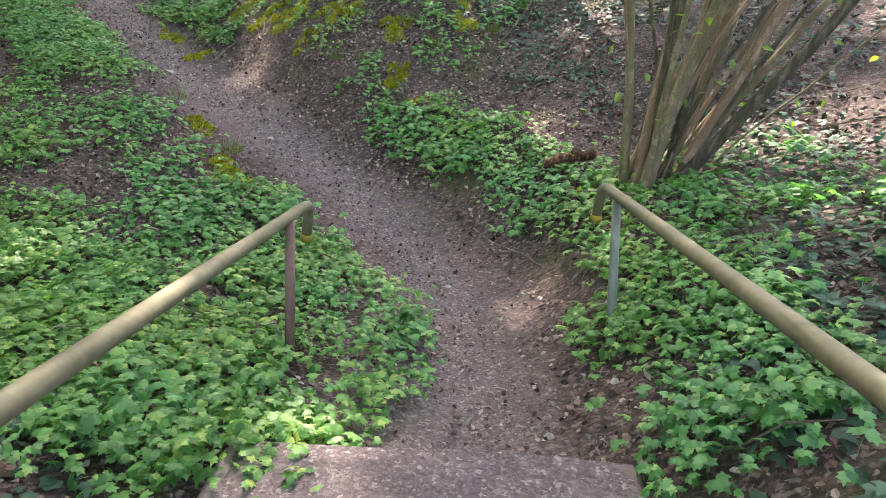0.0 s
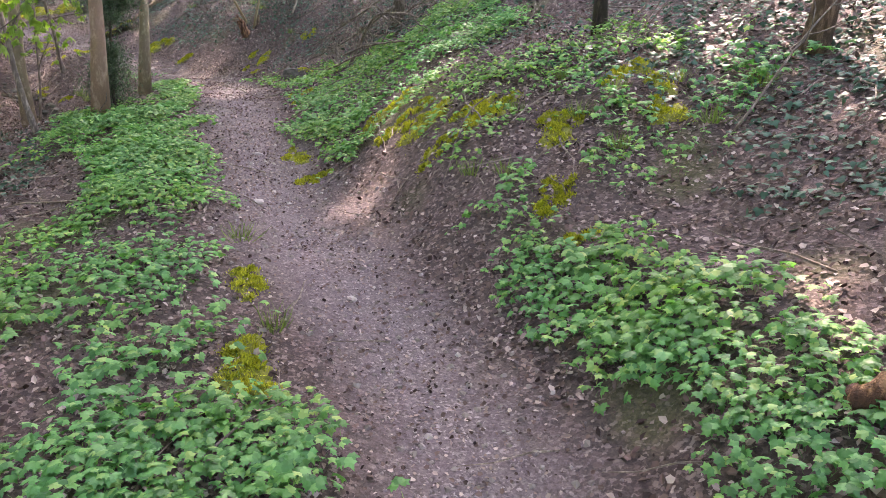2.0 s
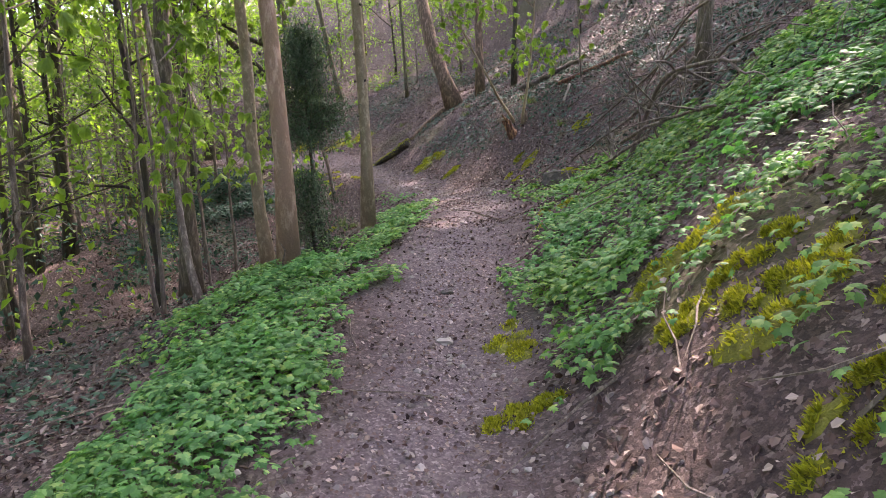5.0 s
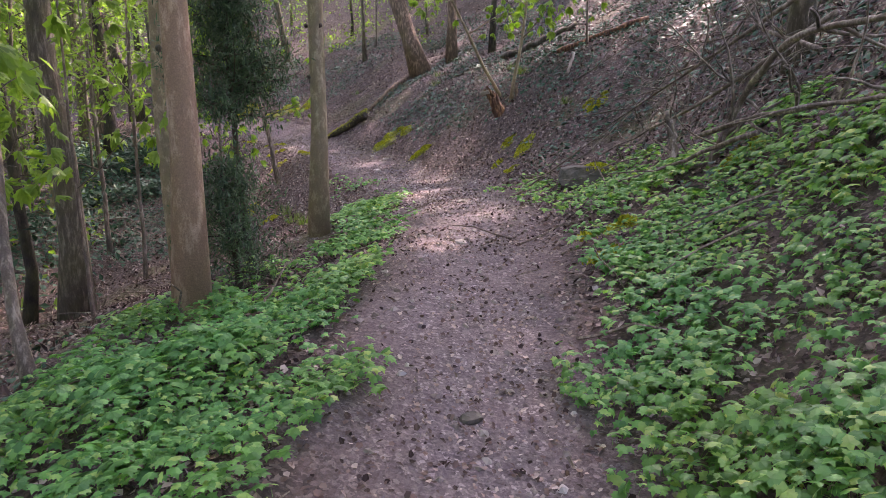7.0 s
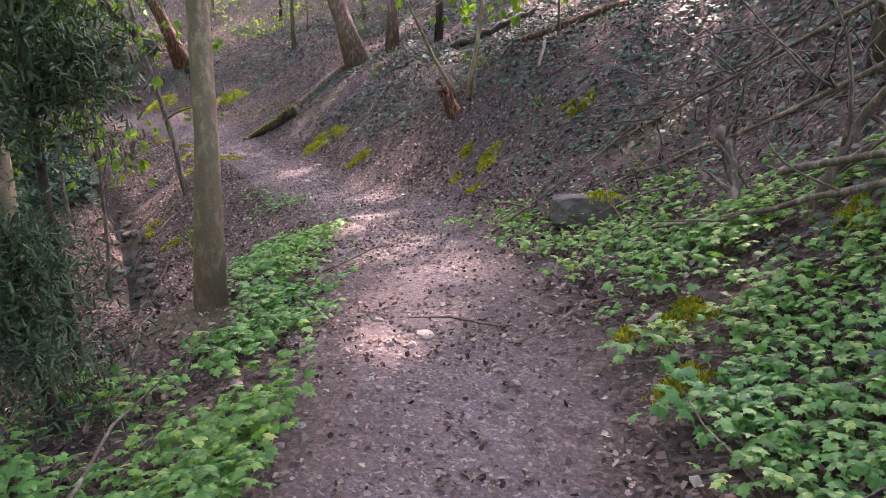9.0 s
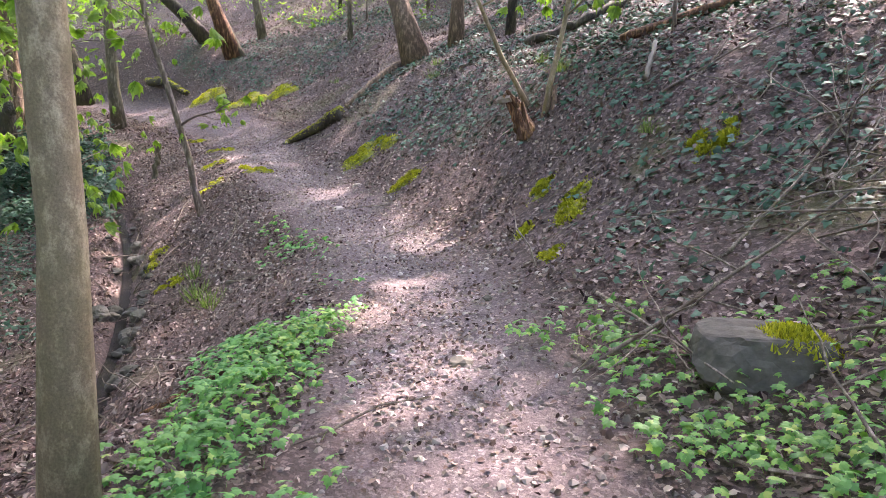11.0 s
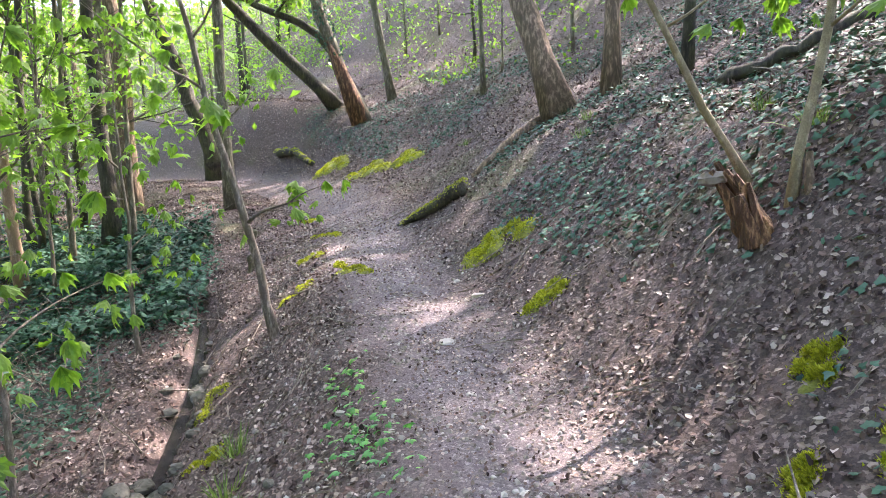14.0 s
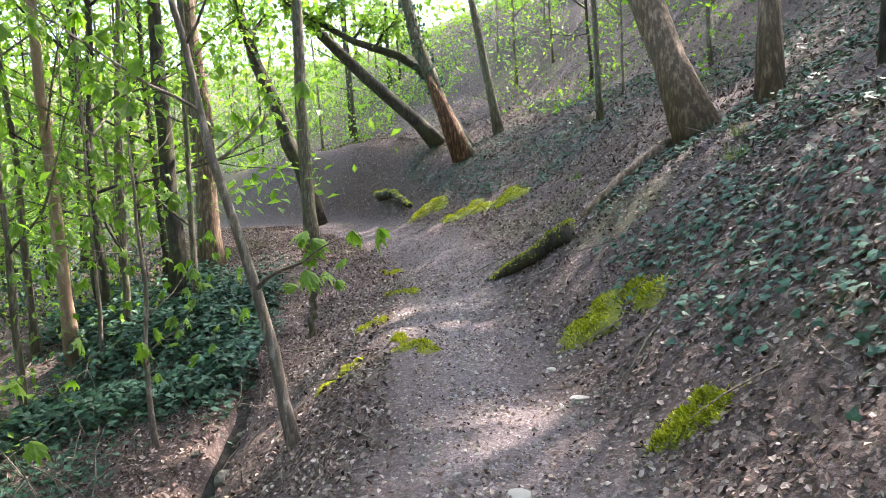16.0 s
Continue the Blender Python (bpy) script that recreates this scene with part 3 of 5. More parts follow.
for k, (x, y, r, bark, bends, label) in enumerate(BENT_TREES):
    bent = make_tree("tree", x, y, 10, r, (0, 0), bark, 640 + k, label, leaves=1300, leaf=0.2, first=0.45, spine=bends)
    if k == 1:
        q = np.array([(0, 0, 0)] + bends[:2], float)
        part("split_wood", raw_mesh("split_wood", *tube(q + (0.05, -0.08, 0.0), (0.24, 0.17, 0.03), 9, 0.2, 4), ROTTEN, True), bent, "reddish bare wood where the bark is gone")
        rng = np.random.default_rng(77)
        q = np.array(bends, float)
        way = rng.uniform(0.3, 3, 900)
        at = np.stack([np.interp(way, np.arange(5), q[:, c]) for c in range(3)], 1) + rng.normal(0, 0.12, (900, 3))
        part("ivy_cover", scatter("ivy_cover", IVY_LEAF, at, 0.085 * rng.uniform(0.6, 1.3, 900), rng.normal(0, 0.8, (900, 3)) + (0.3, -0.3, 0.5), rng.uniform(0, 6.3, 900), rng.normal(0, 0.5, 900), IVY), bent, "ivy climbing the stem")["kind"] = "stuff"

# broad trees added above the bank, between sun and path, to shade both
for k, (x, y, h) in enumerate([(-1.5, 15.5, 13), (3.4, 12.0, 13), (-5.5, 19.6, 13), (-9.3, 24.2, 13), (-14.2, 26.8, 13), (6.2, 6.8, 12), (0.8, 19.5, 13), (-22.5, 30.0, 13), (-8.6, 28.0, 13), (-5.2, 24.6, 13), (-11.8, 31.0, 13)]):
    make_tree("tree", x, y, h, 0.16, (0.0, -0.2), BARK_GREY, 170 + k, "broad tree added high on the bank for shade", limbs=13, leaves=7500, leaf=0.27, first=0.42, spread=0.5)

# broad trees added on the slope below, mostly unseen, to shade the path
for k, (x, y, h) in enumerate([(-6.6, 4.2, 14), (-9.9, 6.3, 14), (-4.3, 1.2, 13), (-13.2, 7.6, 14), (2.6, -1.6, 12), (-1.9, -2.6, 13), (-16.5, 9.0, 14), (-4.1, 3.1, 15), (-12.0, 10.3, 13), (-2.8, 0.4, 14)]):
    make_tree("tree", x, y, h, 0.16, (0.02, 0.02), BARK_GREY, 140 + k, "broad tree added below the path for shade", limbs=12, leaves=4200, leaf=0.24, first=0.42, spread=0.4)

# saplings with drooping palmate leaves beside the path
for k, (x, y, h, r, lean, n) in enumerate([(-7.5, 8.65, 5.5, 0.035, (-0.42, 0.05), 60), (-9.0, 8.75, 4.5, 0.025, (-0.05, 0.0), 45), (-10.2, 9.9, 4.5, 0.02, (0.02, 0.0), 40), (-7.95, 8.45, 4.5, 0.022, (0.0, -0.02), 30),
                                           (-14.4, 14.8, 4.8, 0.048, (-0.06, -0.19), 45), (-16.4, 13.83, 3.6, 0.03, (-0.02, 0.0), 40), (-10.5, 16.68, 3.4, 0.028, (-0.33, -0.4), 75), (-10.1, 16.42, 4.4, 0.03, (0.09, 0.12), 70),
                                           (-12.4, 12.5, 4.5, 0.025, (0.0, 0.0), 40), (-19.4, 13.2, 5.0, 0.03, (0.02, 0.0), 50), (-9.0, 16.9, 3.0, 0.02, (-0.05, 0.03), 25), (-13.1, 11.6, 5.0, 0.03, (0.03, 0.0), 50)]):
    make_tree("sapling", x, y, h, r, lean, TWIG if k not in (6, 7) else BARK_SMOOTH, 60 + k, "thin sapling with drooping fresh green leaves", limbs=6, first=0.22, leaves=int(n * 2.2), leaf=0.17, leaf_mat=SPRING, shape=CHESTNUT_LEAF, bend=0.5, spread=0.3, group="saplings by the path", gaps=False)


# ---- the wood around ----
def wood(kinds, count, box, across, seed, along=(8, 70), gap=1.1, scale=(0.8, 1.25)):
    """Copies of the given trees over a stretch of slope."""
    rng, placed = np.random.default_rng(seed), []
    for _ in range(count * 30):
        if len(placed) >= count:
            break
        x, y = rng.uniform(*box[:2]), rng.uniform(*box[2:])
        s, u = float(on_grid(gs, x, y)), float(on_grid(gu, x, y))
        if not (across[0] < u < across[1] and along[0] < s < along[1]) or any(math.hypot(x - a, y - b) < gap for a, b in placed + [p[:2] for p in PATH_TREES]):
            continue
        ahead = [(c[0] + SUN_FROM.x / SUN_FROM.z * f, c[1] + SUN_FROM.y / SUN_FROM.z * f) for c, _ in SUN_GAPS[:4] for f in (6.0, 9.0, 12.0)]
        if any(math.hypot(x - a, y - b) < 1.3 for a, b in ahead):
            continue
        placed.append((x, y))
        k = rng.uniform(*scale)
        copy_thing(kinds[rng.integers(len(kinds))], pose(x, y, ground_at(x, y) - 0.1, 0, 0, rng.uniform(0, 360)) @ Matrix.Diagonal((k, k, k, 1)))


FAR = (70.0, 30.0)
tall_trees = [make_tree("tree", FAR[0] + 6 * k, FAR[1], 13 + k, 0.11 + 0.02 * k, (0.03 * (k - 1), 0.02), (BARK_GREY, BARK_DARK, BARK_BROWN, BARK_GREY)[k], 80 + k, "tall woodland tree in young spring leaf", leaves=1500, leaf=0.22,
                        first=(0.3, 0.4, 0.35, 0.25)[k], group="woodland trees", spread=0.3) for k in range(4)]
thin_trees = [make_tree("young_tree", FAR[0] + 5 * k, FAR[1] + 10, 6.5 + k, 0.035 + 0.012 * k, (0.04 * (k - 1), 0.03), (TWIG, BARK_GREY, BARK_DARK)[k], 90 + k, "thin young tree in fresh spring leaf", limbs=9, leaves=420, leaf=0.13,
                        first=0.12, leaf_mat=SPRING, group="young trees in the wood", spread=0.32, bend=0.5) for k in range(3)]
wood(tall_trees, 26, (-48, -4, -10, 22), (-40, -4.6), 501, gap=2.0)
# two stands added behind the start, never in view, shading the bridge
wood(tall_trees, 16, (-14, 16, -18, 3), (-14, -2.6), 507, gap=2.2, along=(-9, 9))
wood(tall_trees, 9, (-8, 16, -18, 3), (2.6, 14), 508, gap=2.2, along=(-9, 6))
wood(thin_trees, 62, (-34, -6, 2, 18), (-16, -4.2), 502, gap=0.7)
wood(tall_trees, 32, (-44, 10, 4, 48), (7.5, 32), 503, gap=2.4, along=(4, 75))
wood(thin_trees, 18, (-34, -14, 8, 16), (-7.5, -3.3), 509, gap=0.6, along=(30, 46))
wood(thin_trees, 22, (-36, -12, 18, 34), (4.0, 14), 504, gap=1.2)
wood(tall_trees, 14, (-70, -34, 2, 34), (-20, 20), 505, gap=2.5, along=(45, 90))
wood(thin_trees, 26, (-62, -33, 8, 28), (-12, 12), 506, gap=1.2, along=(46, 90))


# ---- ground cover ----
def cover(name, shape, x, y, lift, size, lean, tilt, mat, rng, label, category):
    n = slope_normal(x, y) * lean + np.stack([rng.normal(0, 0.25, len(x)), rng.normal(0, 0.25, len(x)), np.full(len(x), 1.0 - lean)], 1)
    at = np.stack([x, y, height(x, y) + lift], 1)
    ob = new(name, scatter(name, shape, at, size, n, rng.uniform(0, 6.3, len(x)), tilt, mat))
    return tagged(ob, label, category, kind="stuff")


# where moss grows: place, half width, half depth, turn
BRIGHT_MOSS = [(-13.75, 17.12, 0.42, 0.42, 0.4), (-12.15, 16.4, 0.2, 0.28, 0.7), (-8.95, 15.22, 0.15, 0.24, 0.3), (-9.5, 15.55, 0.1, 0.14, 0.3), (-9.3, 15.05, 0.07, 0.12, 0.3),
               (-8.75, 14.6, 0.1, 0.1, 0.2), (-7.94, 15.33, 0.2, 0.13, 0.4), (-21.24, 19.61, 0.8, 0.45, 0.5), (-20.57, 20.03, 0.6, 0.4, 0.4), (-23.55, 19.62, 0.7, 0.35, 0.2)]
OLIVE_MOSS = [(-1.88, 5.38, 0.16, 0.34, 0.6), (-2.46, 6.09, 0.12, 0.22, 0.7), (-2.40, 8.69, 0.34, 0.16, 0.6), (-1.81, 8.60, 0.3, 0.14, 0.5), (-1.00, 8.09, 0.16, 0.3, 0.2), (-0.76, 7.46, 0.07, 0.26, 0.1),
              (-3.18, 9.37, 0.4, 0.2, 0.7), (-0.30, 8.57, 0.14, 0.5, 0.5), (-4.15, 9.20, 0.14, 0.3, 0.8), (-14.90, 15.92, 0.28, 0.16, 0.4), (-16.34, 16.01, 0.3, 0.15, 0.4), (-17.57, 16.75, 0.4, 0.14, 0.3),
              (-13.16, 13.75, 0.14, 0.24, 0.6), (-14.29, 14.13, 0.12, 0.3, 0.9), (-5.12, 12.41, 0.22, 0.12, 0.3), (-15.24, 15.37, 0.15, 0.2, 0.2)]
BANK_MOSS = [(-1.66, 8.62, 0.22, 0.14, 0.5), (-2.62, 9.05, 0.16, 0.1, 0.7), (-3.52, 8.46, 0.16, 0.1, 0.7), (-1.93, 5.36, 0.14, 0.22, 0.6), (-2.48, 8.79, 0.3, 0.13, 0.7), (-2.85, 8.86, 0.2, 0.12, 0.7), (-1.69, 8.45, 0.3, 0.13, 0.6), (-2.03, 8.16, 0.2, 0.1, 0.7), (-3.48, 8.6, 0.17, 0.08, 0.8), (-0.85, 7.36, 0.07, 0.24, 0.1), (-0.55, 6.97, 0.16, 0.08, 0.3),
             (-0.63, 8.9, 0.1, 0.34, -0.5), (-1.01, 8.2, 0.22, 0.1, 0.5), (-5.77, 11.84, 0.2, 0.12, 0.7), (-5.57, 11.44, 0.14, 0.09, 0.7), (-19.6, 17.35, 0.3, 0.12, 0.3), (-15.26, 15.93, 0.13, 0.08, 0.2)]


def off_moss(x, y, rng, share=0.93):
    """Which places leave the moss bare."""
    keep = np.ones(len(x), bool)
    for mx, my, rx, ry, turn in BRIGHT_MOSS + OLIVE_MOSS + BANK_MOSS:
        c, q = math.cos(turn), math.sin(turn)
        dx, dy = x - mx, y - my
        keep &= ((c * dx + q * dy) / (rx + 0.1)) ** 2 + ((c * dy - q * dx) / (ry + 0.1)) ** 2 > rng.uniform(0.6, 1.2, len(x))
    return keep | (rng.uniform(0, 1, len(x)) > share)


HERB_ZONES = [(7.8, 10.9, -4.0, -0.3, 1.0), (10.5, 12.6, -4.0, -0.55, 0.85), (12.4, 14.8, -3.5, -0.8, 0.5), (10.5, 16.5, -6.0, -3.6, 0.3), (14.6, 19.8, -1.55, -0.65, 1.0), (17.2, 19.6, -2.3, -1.5, 0.5),
              (19.5, 22.2, -1.1, -0.6, 0.7), (21.3, 23.2, -1.3, -0.55, 0.6), (24.0, 27.0, -0.95, -0.6, 0.1),
              (7.8, 9.2, 0.7, 1.5, 1.0), (9.0, 10.4, 0.95, 1.6, 0.95), (10.2, 11.7, 1.05, 1.45, 0.8), (11.3, 13.1, 0.95, 1.45, 1.0), (8.0, 10.5, 1.6, 2.6, 0.25), (12.6, 15.0, 1.7, 3.6, 0.3), (14.0, 15.8, 1.2, 2.2, 0.6), (15.7, 17.8, 0.6, 2.2, 1.0), (16.2, 19.0, 1.5, 3.2, 0.9), (17.5, 20.5, 0.8, 2.1, 0.9),
              (20.3, 21.2, 0.85, 1.6, 0.5), (21.5, 22.3, 0.6, 1.0, 0.25), (20.7, 21.8, 1.1, 1.9, 0.3), (26.0, 28.6, 1.6, 2.2, 0.1)]
hx, hy, hu, rng = sprinkle(560000, HERB_ZONES, 11, (-14, 4, 0, 15), 0.52, 0.42)
hs = on_grid(gs, hx, hy)
hk = rng.uniform(0, 1, len(hx)) < np.where(hs < 13.5, 0.54, 0.7)
hk &= off_moss(hx, hy, rng)
hx, hy, hu, hs = hx[hk], hy[hk], hu[hk], hs[hk]
tall = 0.5 + 0.5 * np.clip(waves(hx, hy, 0.38, 77) + 0.5, 0, 1.4)
cover("herbs", HERB_LEAF, hx, hy, 0.03 + 0.13 * tall * rng.uniform(0.35, 1, len(hx)), np.where(hs < 13.5, 0.086, 0.072) * (0.6 + 0.4 * tall) * rng.uniform(0.65, 1.25, len(hx)), 0.5, rng.normal(-0.1, 0.3, len(hx)), HERB, rng,
      "dense low green woodland herbs with toothed leaves", "herbs")

IVY_ZONES = [(7.5, 13, 2.2, 6, 0.6), (11, 16, 3.2, 6, 0.9), (13, 20.5, 2.5, 6.5, 0.95), (17.5, 20.6, 1.4, 3.0, 0.5), (20, 24, 1.7, 5.0, 0.85), (22.0, 24.5, 1.1, 1.9, 0.35), (24, 32, 1.7, 5.5, 0.9), (26.5, 30, 1.3, 2.6, 0.6), (35, 42, 1.6, 4.0, 0.6), (26, 50, 4.5, 11, 0.6),
             (30.5, 35.5, -5.5, -2.5, 1.0), (27, 31, -6, -3.3, 0.9), (16, 21, -4.5, -2.2, 0.5), (7.4, 9.3, -3.0, -0.9, 0.5), (7.4, 9.3, 1.2, 3.0, 0.9)]
x, y, u, rng = sprinkle(420000, IVY_ZONES, 12, (-27, 4, 0, 24), 0.6, 0.8)
k = rng.uniform(0, 1, len(x)) < 0.65
x, y = x[k], y[k]
cover("ivy", IVY_LEAF, x, y, 0.02 + 0.06 * rng.uniform(0, 1, len(x)) ** 2, 0.055 * rng.uniform(0.6, 1.4, len(x)), 0.7, rng.normal(-0.15, 0.35, len(x)), IVY, rng,
      "dark glossy ivy creeping over the bank", "ivy")

x, y, u, rng = sprinkle(260000, [(30.8, 35.2, -5.2, -2.55, 0.9), (34.5, 38, -6.0, -3.6, 0.5)], 19, (-25, -15, 9, 17), 0.35, 0.7)
k = rng.uniform(0, 1, len(x)) < 0.42
x, y = x[k], y[k]
cover("ivy_mound", IVY_LEAF, x, y, 0.03 + 0.4 * rng.uniform(0, 1, len(x)) * np.clip(waves(x, y, 0.7, 8) + 0.6, 0.1, 1.2), 0.075 * rng.uniform(0.6, 1.4, len(x)), 0.4, rng.normal(-0.3, 0.4, len(x)), IVY, rng,
      "thick dark ivy heaped over a mound by the stream", "ivy")

LITTER_ZONES = [(6, 60, -10, 16, 0.6), (20, 50, 0.7, 7, 1.0), (21, 50, -5, -0.5, 1.0), (6, 15, -0.62, 0.62, 0.32), (15, 21, -0.62, 0.62, 0.8), (21, 50, -0.62, 0.62, 0.85), (10, 13, 0.5, 1.0, 0.9), (13, 15, 1.6, 3.2, 0.9), (25, 29, -0.7, 0.6, 0.75)]
x, y, u, rng = sprinkle(640000, LITTER_ZONES, 13, (-46, 4, -1, 32), 0.35, 0.35)
k = rng.uniform(0, 1, len(x)) < np.where(np.abs(u) < 0.62, 0.16, np.where(np.abs(u) < 4.5, 0.42, 0.26))
k &= (stream_bed(x, y) < 0.6) | (rng.uniform(0, 1, len(x)) < 0.12)
x, y, u = x[k], y[k], u[k]
small = np.where(np.abs(u) < 0.6, 0.5, np.where(np.abs(u) < 2.4, 0.74, np.where(on_grid(gs, x, y) > 25, 1.12, 1.0)))
cover("leaf_litter", CURLED, x, y, 0.008 + 0.012 * rng.uniform(0, 1, len(x)), 0.056 * small * rng.uniform(0.35, 1.5, len(x)), 0.8, rng.normal(0.1, 0.55, len(x)) * np.where(np.abs(u) < 0.65, 0.3, 1.0), LITTER, rng,
      "brown curled dead leaves strewn over soil", "leaf litter")
x, y, u, rng = sprinkle(900000, LITTER_ZONES, 17, (-30, 3, 0, 24), 0.4, 0.5)
k = rng.uniform(0, 1, len(x)) < np.where(np.abs(u) < 3.2, 0.7, 0.25)
k &= (stream_bed(x, y) < 0.6) | (rng.uniform(0, 1, len(x)) < 0.12)
x, y, u = x[k], y[k], u[k]
cover("leaf_scraps", SCRAP, x, y, 0.004 + 0.01 * rng.uniform(0, 1, len(x)), np.where(np.abs(u) < 0.6, 0.022, 0.032) * rng.uniform(0.4, 1.5, len(x)), 0.8, rng.normal(0.1, 0.45, len(x)), LITTER, rng,
      "broken scraps of dead leaves on the soil", "leaf litter")

# chips of stone and soil crumbs trodden into the path
CHIP = (np.array([(-0.5, -0.3, 0), (0.45, -0.4, 0), (0.5, 0.35, 0), (-0.4, 0.45, 0), (-0.2, -0.1, 0.4), (0.25, -0.12, 0.45), (0.1, 0.2, 0.38)]),
        np.array([(0, 1, 5), (0, 5, 4), (1, 2, 5), (2, 6, 5), (2, 3, 6), (3, 4, 6), (3, 0, 4), (4, 5, 6)]))
CRUMB = plain_material("path_crumb", (0.1, 0.08, 0.077), (0.24, 0.2, 0.19), 0.95, 14)
CHIPS = leaf_material("pale_chip", (0.16, 0.13, 0.115), (0.3, 0.265, 0.24), 0.0, 0.9, (0.48, 0.44, 0.4))
x, y, u, rng = sprinkle(200000, [(6, 34, -0.75, 0.75, 0.5)], 14, (-20, 3, -1, 20), 0.5, 0.3)
cover("soil_crumbs", CHIP, x, y, -0.004, 0.013 * rng.uniform(0.3, 1.6, len(x)) ** 1.5, 0.6, rng.normal(0, 0.2, len(x)), CRUMB, rng, "grey brown crumbs of trodden soil", "soil")
x, y, u, rng = sprinkle(210000, [(6, 34, -0.75, 0.75, 0.2), (21, 34, -1.6, 0.9, 0.6)], 15, (-20, 3, -1, 20), 0.5, 0.4)
cover("stone_chips", CHIP, x, y, -0.003, 0.027 * rng.uniform(0.35, 1.5, len(x)) ** 1.5, 0.8, rng.normal(0, 0.2, len(x)), CHIPS, rng, "small pale stone chips on the path", "gravel")

# fallen twigs and dry stalks
TWIG_SHAPE = tube(np.array([(0, 0, 0), (0.03, 0.3, 0.02), (-0.02, 0.65, 0.05), (0.05, 1, 0.02)]), (0.012, 0.011, 0.009, 0.004), 4)
TWIG_SHAPE = (TWIG_SHAPE[0], np.vstack([TWIG_SHAPE[1][:, :3], TWIG_SHAPE[1][:, [0, 2, 3]]]))
x, y, u, rng = sprinkle(9000, [(6, 50, 0.6, 6, 0.5), (6, 50, -6, -0.6, 0.5), (10, 34, -0.6, 0.6, 0.09)], 16, (-27, 4, -1, 24), 0.5, 0.7)
cover("twigs", TWIG_SHAPE, x, y, 0.012, rng.uniform(0.15, 0.75, len(x)), 0.95, rng.normal(0.05, 0.12, len(x)), TWIG, rng, "dry fallen twigs lying among the leaves", "twigs")


# ---- moss ----
BLADE = (np.array([(-0.22, 0, 0), (0.22, 0, 0), (0, 0.25, 1)]), np.array([(0, 1, 2)]))


def moss_patch(x, y, rx, ry, turn, seed, label, tufts=2600, tall=0.035, mat=MOSS):
    """Moss on the slope: low domed cushions crowded together under thousands of short tufts, thin at the rim."""
    rng = np.random.default_rng(seed)
    c, s = math.cos(turn), math.sin(turn)
    z0 = ground_at(x, y)
    th = thing("moss_patch", x, y, z0, label, "moss", "moss cushions on the bank")
    domes = 11
    a, r = rng.uniform(0, 6.283, domes), np.sqrt(rng.uniform(0, 1, domes)) * 0.85
    px, py = r * rx * np.cos(a), r * ry * np.sin(a)
    dx, dy, dr = x + c * px - s * py, y + s * px + c * py, math.sqrt(rx * ry) * rng.uniform(0.22, 0.48, domes)
    A, R = np.meshgrid(np.linspace(0, 6.283, 13)[:-1], np.array([0.0, 0.4, 0.75, 1.0]))
    i, j = np.meshgrid(np.arange(3), np.arange(12), indexing="ij")
    i, j = i.ravel(), j.ravel()
    faces = np.stack([i * 12 + j, i * 12 + (j + 1) % 12, (i + 1) * 12 + (j + 1) % 12, (i + 1) * 12 + j], 1)
    for k in range(domes):
        rim = 1 + 0.18 * np.sin(2 * A + k) + 0.12 * np.sin(5 * A + 2 * k)
        X, Y = (dx[k] + dr[k] * R * rim * np.cos(A)).ravel(), (dy[k] + dr[k] * R * rim * np.sin(A)).ravel()
        n = slope_normal(X, Y)
        n /= np.linalg.norm(n, axis=1)[:, None]
        v = np.stack([X - x, Y - y, height(X, Y) - z0], 1) + n * (0.42 * dr[k] * (1 - R.ravel() ** 2) - 0.01)[:, None]
        part("cushion", raw_mesh("cushion", v, faces, MOSS_PAD, True), th)
    pick = rng.integers(0, domes, tufts)
    a, r = rng.uniform(0, 6.283, tufts), np.abs(rng.normal(0, 0.62, tufts))
    X, Y = dx[pick] + dr[pick] * r * np.cos(a), dy[pick] + dr[pick] * r * np.sin(a)
    keep = waves(X, Y, 0.05, seed) > -0.45
    X, Y, r, pick = X[keep], Y[keep], r[keep], pick[keep]
    n = slope_normal(X, Y)
    n /= np.linalg.norm(n, axis=1)[:, None]
    at = np.stack([X - x, Y - y, height(X, Y) - z0], 1) + n * (0.42 * dr[pick] * np.clip(1 - r ** 2, 0, 1) - 0.008)[:, None]
    part("moss_tuft", scatter("moss_fuzz", BLADE, at, tall * 0.75 * rng.uniform(0.5, 1.4, len(X)), n + rng.normal(0, 0.5, n.shape), rng.uniform(0, 6.3, len(X)), rng.normal(0, 0.4, len(X)), mat), th)["kind"] = "stuff"
    return th


MOSS_PAD = plain_material("moss_pad", (0.08, 0.09, 0.014), (0.24, 0.25, 0.03), 0.95, 70, 0.8, 0.02)
for k, (mx, my, rx, ry, turn) in enumerate(BRIGHT_MOSS):
    moss_patch(mx, my, rx, ry, turn, 200 + k, "bright yellow green moss cushion on the bank", 5200)
for k, (mx, my, rx, ry, turn) in enumerate(OLIVE_MOSS):
    moss_patch(mx, my, rx, ry, turn, 300 + k, "olive yellow moss growing on bare soil", 2200, 0.03)
for k, (mx, my, rx, ry, turn) in enumerate(BANK_MOSS):
    moss_patch(mx, my, rx, ry, turn, 340 + k, "yellow green moss between herbs on the bank", 2600, 0.034)


